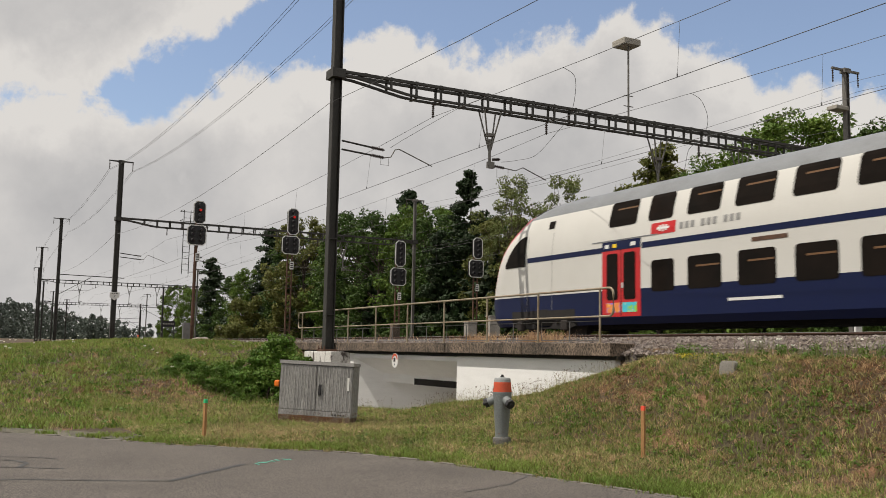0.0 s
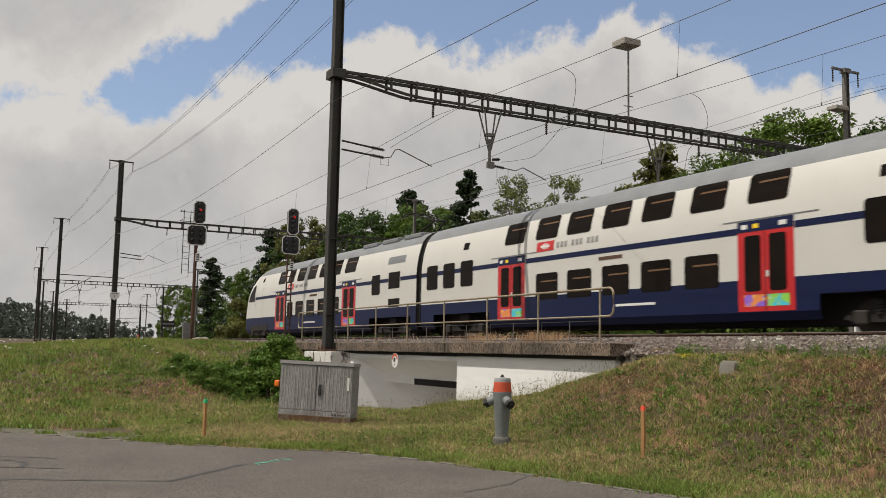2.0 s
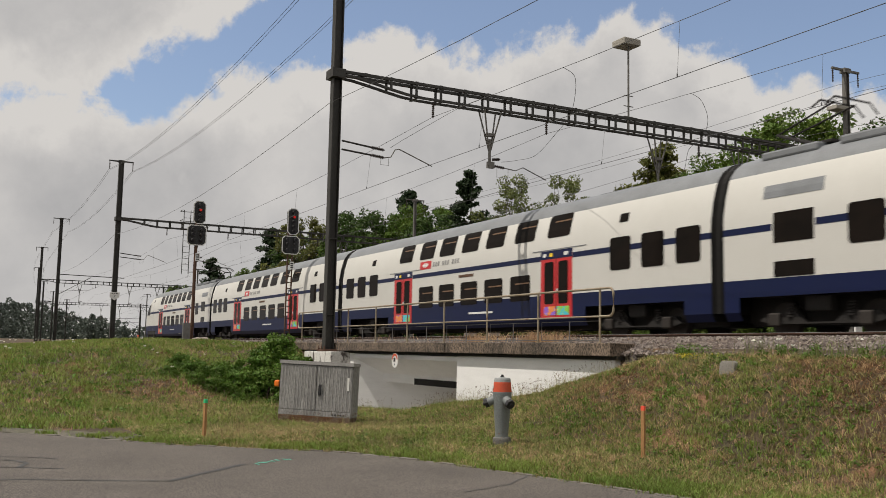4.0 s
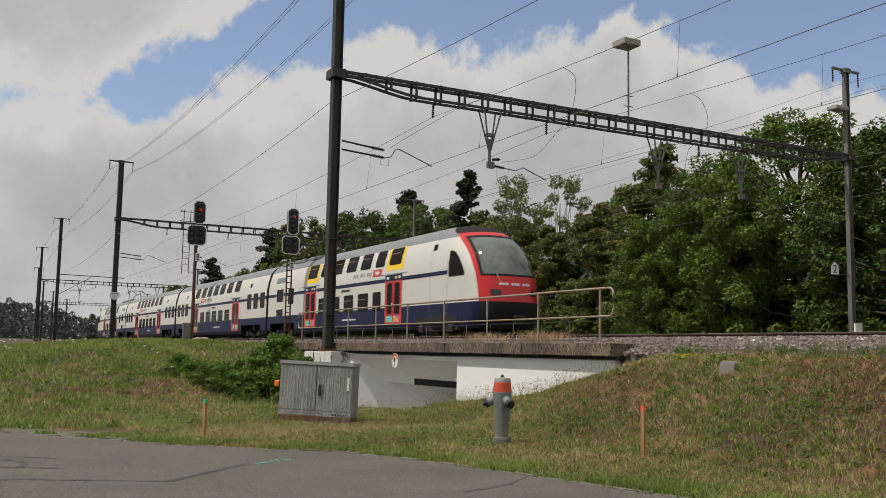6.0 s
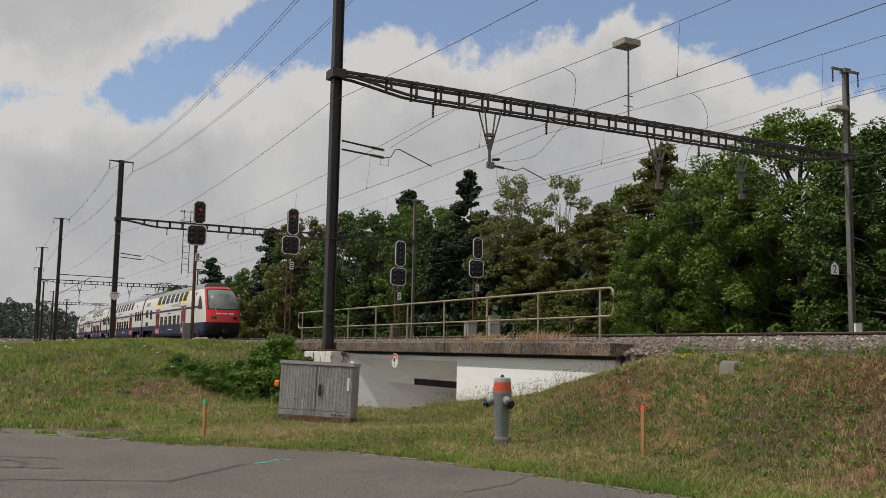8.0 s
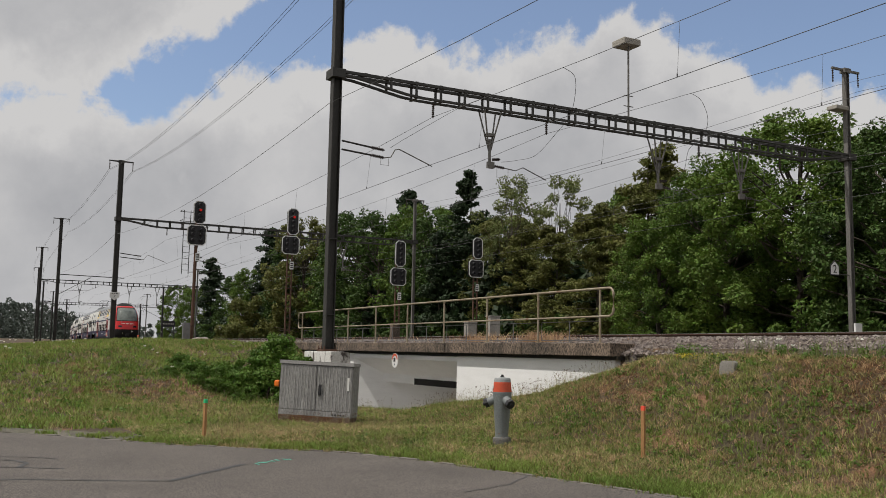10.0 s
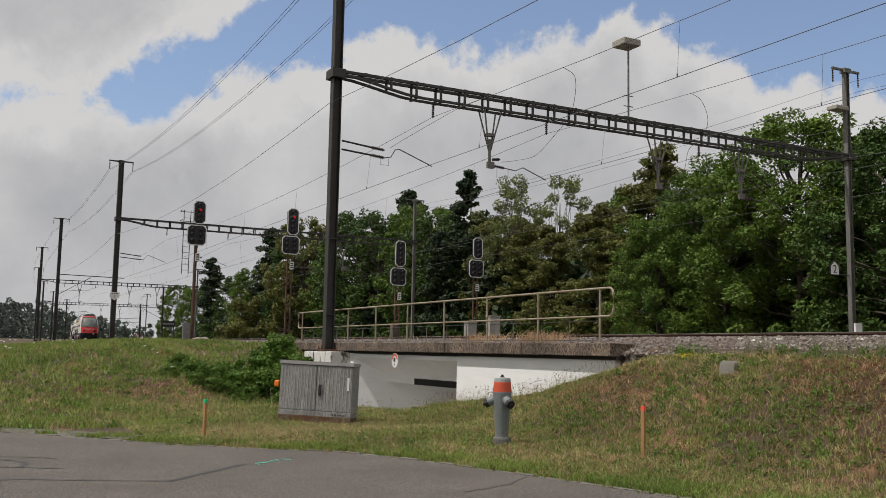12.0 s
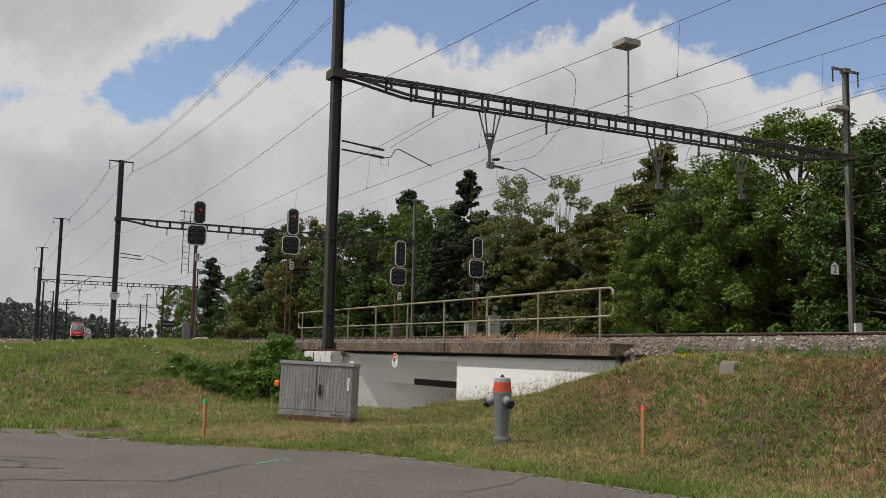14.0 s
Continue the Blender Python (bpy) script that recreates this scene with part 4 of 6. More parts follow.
def cab(car, u_tip, u_back, d):
    """The rounded, raked cab. d: +1 where the train's body lies towards +u of the tip. Built as patches of one surface."""
    zs = [0.42, 0.62, 0.8, 1.0, 1.2, 1.40, 1.7, 2.0, 2.34, 2.42, 2.7, 2.95, 3.2, 3.45, 3.65, 3.78, 3.88, 3.98, 4.05, 4.13, 4.22, 4.32, 4.42, 4.5, 4.56, 4.6]
    N = 30
    depth = abs(u_back - u_tip)

    def at(i, j):
        z = zs[i]
        front = min(along(z, NOSE), depth - 0.02)
        w = max(0.001, half_width(z))
        if j < 0 or j > 2 * N:
            return (u_tip + d * depth, math.copysign(w, j - N), RAIL + z), math.copysign(1.6, j - N), z
        a = math.pi / 2 * (j - N) / N      # -90..90 degrees across the nose
        base = min(front + reach(z), depth)
        y = w * math.copysign(abs(math.sin(a)) ** (2 / ROUND), a)
        u = base - (base - front) * max(0.0, math.cos(a)) ** (2 / ROUND)
        return (u_tip + d * u, y, RAIL + z), a, z
    grid = [[at(i, j) for j in range(-1, 2 * N + 2)] for i in range(len(zs))]
    groups = {}
    for i in range(len(zs) - 1):
        for j in range(2 * N + 2):
            a = abs((grid[i][j][1] + grid[i][j + 1][1]) / 2)
            z = (zs[i] + zs[i + 1]) / 2
            deg = math.degrees(a)
            edge = 62      # outer edge of the red mask
            if z < 1.40 and deg < edge:
                g = "apron"
            elif 4.13 < z < 4.56 and deg < 66:
                g = "roof_mouth"
            elif z > 4.13 or z > 3.98 and deg > edge:
                g = "cab_roof"
            elif deg < edge - 13 and 2.42 < z < 3.88:
                g = "windscreen"
            elif deg < edge - 7 and 2.34 < z < 3.98:
                g = "screen_border"
            elif deg < edge:
                g = "nose_mask"
            elif z < 1.40:
                g = "cab_lower"
            else:
                g = "cab_side"
            groups.setdefault(g, []).append((i, j))
    look_of = {"apron": ("rubber", "black front apron"), "cab_roof": ("train_roof", "grey cab roof"), "windscreen": ("windscreen", "wide curved windscreen"), "roof_mouth": ("rubber", "dark scoop above the windscreen"), "screen_border": ("rubber", "black windscreen surround"), "nose_mask": ("train_red", "red front mask"), "cab_lower": ("train_blue", "dark blue lower side"), "cab_side": ("train_white", "cream white cab side")}
    split = {}
    for g, cells in groups.items():
        if g in ("cab_side", "cab_lower"):
            split[g, 0], split[g, 1] = [c for c in cells if c[1] <= N], [c for c in cells if c[1] > N]
        else:
            split[g, 0] = cells
    for (g, half), cells in split.items():
        bm, vs = B(), {}

        def v(i, j):
            if (i, j) not in vs:
                vs[i, j] = bm.verts.new(grid[i][j][0])
            return vs[i, j]
        for i, j in cells:
            bm.faces.new((v(i, j), v(i, j + 1), v(i + 1, j + 1), v(i + 1, j)))
        bmesh.ops.remove_doubles(bm, verts=bm.verts, dist=0.0015)
        bmesh.ops.recalc_face_normals(bm, faces=bm.faces)
        # outward
        if sum((f.normal.dot(f.calc_center_median() - Vector((u_tip + d * 3.0, 0, RAIL + 2))) for f in bm.faces)) < 0:
            bmesh.ops.reverse_faces(bm, faces=bm.faces)
        ob = part(g, bm, look_of[g][0], car, look_of[g][1])
        ob.data.shade_smooth()
    # side window, door outline
    for s in (-1, 1):
        bm = B()
        cols = []
        for i in range(9):
            k = i / 8
            a, top = 1.5 + 1.25 * k, 2.44 + 1.0 * math.sin(math.pi / 2 * min(1.0, k + 0.04)) ** 0.8
            cols.append([bm.verts.new((u_tip + d * a, s * cab_w(a, 2.42 + (top - 2.42) * q / 6, 0.014), RAIL + 2.42 + (top - 2.42) * q / 6)) for q in range(7)])
        for p, r in zip(cols, cols[1:]):
            for q in range(6):
                bm.faces.new((p[q], p[q + 1], r[q + 1], r[q]))
        bmesh.ops.recalc_face_normals(bm, faces=bm.faces)
        part("cab_side_window", bm, "glass_dark", car, "black curved cab side window")
    lo, hi = sorted((u_tip + d * 3.95, u_tip + d * 4.28))
    patch("small_window", car, lo, hi, 3.55, 3.80, "glass_dark", 0.008)
    lo, hi = sorted((u_tip + d * 2.86, u_tip + d * 4.3))
    for a in (lo, hi):
        patch("cab_door_seam", car, a, a + 0.012, 0.9, 3.4, "grey_bar", 0.004)
    # lights, coupler, wiper, on the curve of the nose
    def on_nose(y, z, out=0.0):
        front, w = along(z, NOSE), half_width(z)
        k = (1 - min(1.0, abs(y) / w) ** ROUND) ** (1 / ROUND)
        return u_tip + d * (front + reach(z) * (1 - k) - out)

    def nose_patch(name, y0, y1, z0, z1, colour, label="", out=0.012):
        bm = B()
        q = [bm.verts.new((on_nose(y, z, out), y, RAIL + z)) for y, z in ((y0, z0), ((y0 + y1) / 2, z0), (y1, z0), (y1, z1), ((y0 + y1) / 2, z1), (y0, z1))]
        bm.faces.new(q)
        r = bmesh.ops.extrude_face_region(bm, geom=bm.faces[:])
        for v in r["geom"]:
            if isinstance(v, bmesh.types.BMVert):
                v.co.x += d * 0.05
        bmesh.ops.recalc_face_normals(bm, faces=bm.faces)
        part(name, bm, colour, car, label)
    for s in (-1, 1):
        lo, hi = sorted((s * 0.62, s * 0.98))
        nose_patch("headlight", lo, hi, 1.62, 1.84, "lens", "dark headlight cluster")
    bm = B()
    rod(bm, (u_tip + d * 0.4, 0, RAIL + 0.72), (u_tip - d * 0.15, 0, RAIL + 0.72), 0.11, n=12)
    box(bm, u_tip - d * 0.15 - 0.09, u_tip - d * 0.15 + 0.09, -0.2, 0.2, RAIL + 0.58, RAIL + 0.9, 0.03)
    part("coupler", bm, "under", car, "dark automatic coupler")
    bm = B()
    rod(bm, (on_nose(0.62, 2.12, 0.03), 0.62, RAIL + 2.12), (on_nose(0.74, 2.5, 0.04), 0.74, RAIL + 2.5), 0.02, n=6)
    part("wiper", bm, "grey_bar", car)
    for word in range(3):
        for k in range(3):
            y = 0.66 - word * 0.48 - k * 0.125
            nose_patch("name_bar", y - 0.095, y, 2.0, 2.09, "white", "white bar of the operator's name", 0.008)


def cab_w(a, z, out):
    """Half width of the cab a metres behind the tip."""
    front = along(z, NOSE)
    k = min(1.0, max(0.0, (front + reach(z) - a) / reach(z)))
    return half_width(z) * max(0.0, 1 - k ** ROUND) ** (1 / ROUND) + out


M["poster_a"] = mat("poster_warm", (0.75, 0.25, 0.06), 0.4, other=(0.25, 0.12, 0.6), scale=4.5, amount=1.0, spots=((0.9, 0.75, 0.1), 5.0, 0.55))
M["poster_b"] = mat("poster_cool", (0.05, 0.5, 0.62), 0.4, other=(0.25, 0.6, 0.08), scale=4.5, amount=1.0, spots=((0.9, 0.7, 0.1), 5.0, 0.58))
M["grey_bar"] = mat("grey_lettering", (0.24, 0.24, 0.235), 0.5)
M["wheel_steel"] = mat("wheel_steel", (0.05, 0.043, 0.038), 0.7, 0.4, other=(0.035, 0.028, 0.024), scale=6, grain=0.2)
# pale patches in the glass colour stand for reflected sky and cab interior
M["windscreen"] = mat("windscreen_reflect", (0.05, 0.06, 0.055), 0.05, other=(0.17, 0.19, 0.175), scale=1.0)
M["cabin_lamp"] = mat("cabin_lamp", (0.10, 0.05, 0.02), 0.3)
M["cabin_lamp"].node_tree.nodes["Principled BSDF"].inputs["Emission Color"].default_value = (1.0, 0.45, 0.15, 1)
M["cabin_lamp"].node_tree.nodes["Principled BSDF"].inputs["Emission Strength"].default_value = 0.05



def end_car(first_class):
    """Driving carriage in its own space: the tip at -12.6, the gangway end at +12.36."""
    o = -15.75          # shift from train stations to the carriage's own
    car = thing("train_carriage", "white and blue double-deck driving carriage with " + ("yellow first-class fields" if first_class else "red doors"), "train", "carriages of the train")
    tip, back, end = -29.15 - o, -24.6 - o, -3.55 - o
    car_body(car, back, end, (-6.2 - o,))
    cab(car, tip, back, 1)
    stripe(car, [(-26.3 - o, -22.25 - o), (-20.45 - o, -11.8 - o), (-9.98 - o, -6.36 - o), (-5.1 - o, end)])
    for a in (-22.23, -11.75):
        door_pair(car, a - o, a + 1.73 - o)
    for a, c in ((-20.05, -19.14), (-18.62, -17.42), (-16.85, -15.66), (-15.1, -13.91), (-13.35, -12.15)):
        window(car, a - o, c - o, 1.29, 2.14)
    for a, c in ((-21.75, -20.5), (-20.0, -19.0), (-18.45, -17.25), (-16.75, -15.5), (-14.95, -13.7), (-13.2, -11.95), (-11.4, -10.0)):
        if first_class and a in (-21.75, -11.4):
            patch("class_field", car, a - 0.5 - o, c + 0.02 - o, 3.02, 4.0, "train_yellow", 0.005, "yellow first-class field")
        window(car, a - 0.24 - o, c - 0.24 - o, 3.25, 3.99)
    window(car, -8.14 - o, -7.22 - o, 2.02, 2.90)
    for a, c, z0, z1, col in ((-6.55, -4.8, 3.30, 3.62, "train_roof"), (-6.31, -5.15, 2.22, 2.93, "glass_dark"), (-6.31, -5.15, 1.42, 1.78, "glass_dark")):
        patch("equipment_grille", car, a - o, c - o, z0, z1, col, 0.008, "dark louvred equipment panel")
    patch("destination_display", car, -16.4 - o, -15.3 - o, 2.32, 2.42, "rust", 0.009, "amber-brown display strip")
    patch("lettering_bar", car, -17.2 - o, -15.5 - o, 0.93, 1.0, "white", 0.007, "row of small white writing as bars")
    brand_patch(car, -20.07 - o)
    patch("bogie_panel", car, -27.2 - o, -23.6 - o, 0.43, 0.92, "under", 0.01, "dark opening over the bogie")
    bogie(car, -25.4 - o, 0.2)
    bogie(car, -6.2 - o)
    gangway(car, -3.4 - o)
    # pantograph on the equipment end
    bm = B()
    z = RAIL + 4.6
    for w in (-1, 1):
        rod(bm, (-5.7 - o, 0.5 * w, z - 0.05), (-4.25 - o, 0.22 * w, z + 0.50), 0.04, n=6)
        rod(bm, (-4.25 - o, 0.22 * w, z + 0.50), (-6.1 - o, 0.35 * w, WIRE_Z - 0.06), 0.028, n=6)
    rod(bm, (-4.25 - o, -0.24, z + 0.50), (-4.25 - o, 0.24, z + 0.50), 0.035, n=6)
    box(bm, -6.2 - o, -4.4 - o, -0.6, 0.6, z - 0.06, z + 0.02, 0.02)
    for du in (-0.2, 0.2):
        tube(bm, [(-6.1 + du - o, -0.9, WIRE_Z - 0.25), (-6.1 + du - o, -0.6, WIRE_Z - 0.02), (-6.1 + du - o, 0.6, WIRE_Z - 0.02), (-6.1 + du - o, 0.9, WIRE_Z - 0.25)], 0.024, 6)
    part("pantograph", bm, "under", car, "raised dark pantograph")
    for k in range(3):
        bm = B()
        box(bm, -10.6 + k * 2.3 - o, -8.9 + k * 2.3 - o, -0.85, 0.85, RAIL + 4.36, RAIL + 4.57, 0.05)
        part("roof_unit", bm, "train_roof", car, "grey roof equipment box")
    return car


def middle_car():
    """Middle carriage in its own space, symmetric about its middle."""
    o = 9.44
    car = thing("train_carriage", "white and blue double-deck middle carriage with red doors", "train", "carriages of the train")
    a0, a1 = -3.08 - o, 21.95 - o
    car_body(car, a0, a1, (0.2 - o, 18.8 - o))
    stripe(car, [(a0, 2.92 - o), (4.72 - o, 14.24 - o), (16.0 - o, a1)])
    for a in (2.95, 14.25):
        door_pair(car, a - o, a + 1.73 - o)
    for k in range(3):
        for base in (-2.58, 17.85):
            window(car, base + 1.40 * k - o, base + 1.40 * k + 0.93 - o, 1.98, 2.93)
    for a in (5.35, 7.1, 8.86, 10.62, 12.37):
        window(car, a - o, a + 1.24 - o, 1.28, 2.13)
    for a in (3.35, 5.3, 7.05, 8.85, 10.65, 12.6, 14.6):
        window(car, a - 0.08 - o, a + 1.17 - o, 3.25, 3.99)
    for a in (0.29, 18.2):
        patch("small_window", car, a - o, a + 0.4 - o, 3.36, 3.62, "glass_dark", 0.008)
    patch("destination_display", car, 8.7 - o, 9.8 - o, 2.32, 2.42, "rust", 0.009, "amber-brown display strip")
    patch("lettering_bar", car, 9.5 - o, 11.2 - o, 0.93, 1.0, "white", 0.007, "row of small white writing as bars")
    brand_patch(car, 5.36 - o)
    bogie(car, 0.2 - o)
    bogie(car, 18.8 - o)
    gangway(car, a1 + 0.15)
    for a in (-1.5, 16.0):
        bm = B()
        box(bm, a - o, a + 3.2 - o, -0.34, 0.34, RAIL + 4.40, RAIL + 4.60, 0.03)
        part("roof_unit", bm, "train_roof", car, "grey roof equipment box")
    return car


CARS = [(end_car(False), -15.75, 1), (middle_car(), 9.44, 1)]
CARS.append((copy_thing(CARS[1][0], Matrix()), 35.0, 1))
CARS.append((end_car(True), 60.15, -1))


# ---- plants ----
def leaf_material(name, base, other, scale=0.35, island=0.35, through_light=0.22):
    m = mat(name, base, 0.6, other=other, scale=scale, island=island, spec=0.25)
    nt = m.node_tree
    b, out = nt.nodes["Principled BSDF"], nt.nodes["Material Output"]
    tr, mx = nt.nodes.new("ShaderNodeBsdfTranslucent"), nt.nodes.new("ShaderNodeMixShader")
    src = b.inputs["Base Color"].links[0].from_socket
    nt.links.new(src, tr.inputs["Color"])
    mx.inputs[0].default_value = through_light
    nt.links.new(b.outputs[0], mx.inputs[1])
    nt.links.new(tr.outputs[0], mx.inputs[2])
    nt.links.new(mx.outputs[0], out.inputs["Surface"])
    return m


M["leaf_bright"] = leaf_material("leaf_bright", (0.13, 0.195, 0.028), (0.055, 0.105, 0.017), through_light=0.24)
M["leaf_mid"] = leaf_material("leaf_mid", (0.062, 0.108, 0.018), (0.034, 0.066, 0.013), through_light=0.14)
M["leaf_olive"] = leaf_material("leaf_olive", (0.15, 0.15, 0.036), (0.085, 0.10, 0.026))
# dark needles; the undergrowth takes the same colour for its shade
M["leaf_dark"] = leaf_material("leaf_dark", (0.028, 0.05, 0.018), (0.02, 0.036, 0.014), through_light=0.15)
M["leaf_pale"] = leaf_material("leaf_pale", (0.19, 0.21, 0.07), (0.12, 0.15, 0.05))
M["leaf_shrub"] = leaf_material("leaf_shrub", (0.12, 0.20, 0.028), (0.065, 0.13, 0.02), scale=1.0)
# paled and greyed: haze of the distance is in this colour
M["leaf_far_haze"] = leaf_material("leaf_far_haze", (0.095, 0.115, 0.095), (0.07, 0.09, 0.075), scale=0.05)


def leaves(rng, centres, radii, count, size, flat=0.75, droop=0.0):
    """Small leaf sprays in clumps: each a bent quad of its own, turned at random."""
    k = rng.integers(0, len(centres), count)
    d = rng.normal(size=(count, 3))
    d /= np.linalg.norm(d, axis=1)[:, None]
    r = radii[k] * rng.uniform(0.35, 1.0, count) ** 0.6
    p = centres[k] + d * r[:, None] * np.array([1, 1, flat])
    p[:, 2] -= droop * r * rng.uniform(0, 1, count)
    n = d * 0.6 + rng.normal(size=(count, 3)) * 0.6 + np.array([0, 0, 0.5])
    n /= np.linalg.norm(n, axis=1)[:, None]
    t = np.cross(n, rng.normal(size=(count, 3)))
    t /= np.linalg.norm(t, axis=1)[:, None]
    b = np.cross(n, t)
    s = size * rng.uniform(0.6, 1.4, count)[:, None]
    v = np.stack([p - t * s, p + b * s * 0.5 - n * s * 0.12, p + t * s, p - b * s * 0.5 - n * s * 0.12], 1).reshape(-1, 3)
    f = np.arange(count * 4).reshape(-1, 4)
    return v.tolist(), [], f.tolist()


def limb(bm, a, b, r0, r1, rng, steps=4, wander=0.12):
    """A tapering, slightly crooked branch."""
    a, b = Vector(a), Vector(b)
    ln, rings = (b - a).length, []
    q = (b - a).to_track_quat("Z", "Y")
    for i in range(steps + 1):
        f = i / steps
        c = a.lerp(b, f) + Vector(rng.normal(size=3)) * wander * ln * math.sin(math.pi * f) * 0.25
        r = r0 + (r1 - r0) * f
        rings.append([bm.verts.new(c + q @ Vector((r * math.cos(k * 1.2566), r * math.sin(k * 1.2566), 0))) for k in range(5)])
    for p, s in zip(rings, rings[1:]):
        for k in range(5):
            bm.faces.new((p[k], p[(k + 1) % 5], s[(k + 1) % 5], s[k]))


def tree(kind, label, seed, height, spread, leaf, count, size, trunk_r=0.22, low=0.12):
    """One tree at the origin: tapered trunk, limbs and a crown of clumps."""
    rng = np.random.default_rng(seed)
    t = thing(kind, label, "tree", "trees behind the line")
    bm = B()
    top = height * 0.86
    limb(bm, (0, 0, -0.3), (rng.normal() * 0.3, rng.normal() * 0.3, top), trunk_r, 0.04, rng, 7, 0.03)
    cen, rad = [], []
    if kind == "broadleaf_tree":
        n = 170
        for i in range(n):
            z = low + (1 - low) * (i + rng.uniform(0, 1)) / n
            k = math.sin(math.pi * min(1.0, (0.14 + 0.80 * (z - low) / (1 - low)))) ** 0.55
            a = rng.uniform(0, 2 * math.pi)
            r = spread * k * rng.uniform(0.2, 1.0) ** 0.45
            c = (r * math.cos(a), r * math.sin(a), z * height - 0.6)
            cen.append(c)
            rad.append(rng.uniform(0.08, 0.19) * spread + 0.1)
            if i % 4 == 0:
                limb(bm, (0, 0, max(0.8, c[2] * 0.72)), c, trunk_r * 0.32, 0.025, rng)
    elif kind == "light_tree":
        n = 46
        for i in range(n):
            z = 0.38 + 0.62 * (i + rng.uniform(0, 1)) / n
            a = rng.uniform(0, 2 * math.pi)
            r = spread * math.sin(math.pi * min(1, 0.18 + 0.78 * (z - 0.38) / 0.62)) ** 0.6 * rng.uniform(0.3, 1.0)
            c = (r * math.cos(a), r * math.sin(a), z * height)
            cen.append(c)
            rad.append(rng.uniform(0.10, 0.2) * spread + 0.1)
            limb(bm, (0, 0, c[2] * 0.55), c, trunk_r * 0.16, 0.012, rng)
    else:
        pine = kind == "pine_tree"
        n = 78 if pine else 110
        for i in range(n):
            z = (0.20 if pine else 0.04) + (0.79 if pine else 0.95) * (i + rng.uniform(0, 1)) / n
            w = spread * ((1 - (z - 0.2) / 0.82) ** 0.7 if pine else (1 - z * 0.95) ** 0.6) * rng.uniform(0.55, 1.12)
            a = rng.uniform(0, 2 * math.pi)
            rise = (0.22 if pine else -0.06) + rng.uniform(-0.08, 0.1)
            for q in (0.35, 0.65, 0.95):
                r = w * q
                cen.append((r * math.cos(a) + rng.normal() * 0.12, r * math.sin(a) + rng.normal() * 0.12, z * height + rise * r + rng.normal() * 0.12))
                rad.append(rng.uniform(0.32, 0.55) if pine else rng.uniform(0.40, 0.75))
            limb(bm, (0, 0, z * height), (w * math.cos(a), w * math.sin(a), z * height + rise * w), 0.045, 0.012, rng, 2, 0.05)
        cen.append((0, 0, height * 0.985))
        rad.append(0.3)
    tr = part("trunk", bm, "bark", t)
    flat = 0.8 if kind in ("broadleaf_tree", "light_tree") else 0.6
    cr = part("crown", leaves(rng, np.array(cen), np.array(rad), count, size, flat), leaf, t, "uneven leafy crown" if flat > 0.5 else "layered needle crown")
    tagged(cr, kind="stuff")
    return t


def shrub(label, seed, w, h, leaf, count, size, group="undergrowth"):
    rng = np.random.default_rng(seed)
    t = thing("shrub", label, "shrub", group)
    bm = B()
    cen, rad = [], []
    for i in range(26):
        a, z = rng.uniform(0, 2 * math.pi), rng.uniform(0.1, 0.92)
        r = w * math.sqrt(max(0.05, 1 - z * z)) * rng.uniform(0.3, 1.0)
        cen.append((r * math.cos(a), r * math.sin(a), z * h))
        rad.append(rng.uniform(0.14, 0.3) * w)
        if i % 3 == 0:
            limb(bm, (0, 0, -0.1), cen[-1], 0.035, 0.012, rng, 3)
    part("stems", bm, "bark", t)
    tagged(part("foliage", leaves(rng, np.array(cen), np.array(rad), count, size), leaf, t), kind="stuff")
    return t


def place(ob, x, y, scale, turn, high=1.0):
    z = ground_z(x, y)
    m = pose(x, y, z - 0.1, 0, 0, turn) @ Matrix.Diagonal((scale, scale, scale * high, 1))
    return m


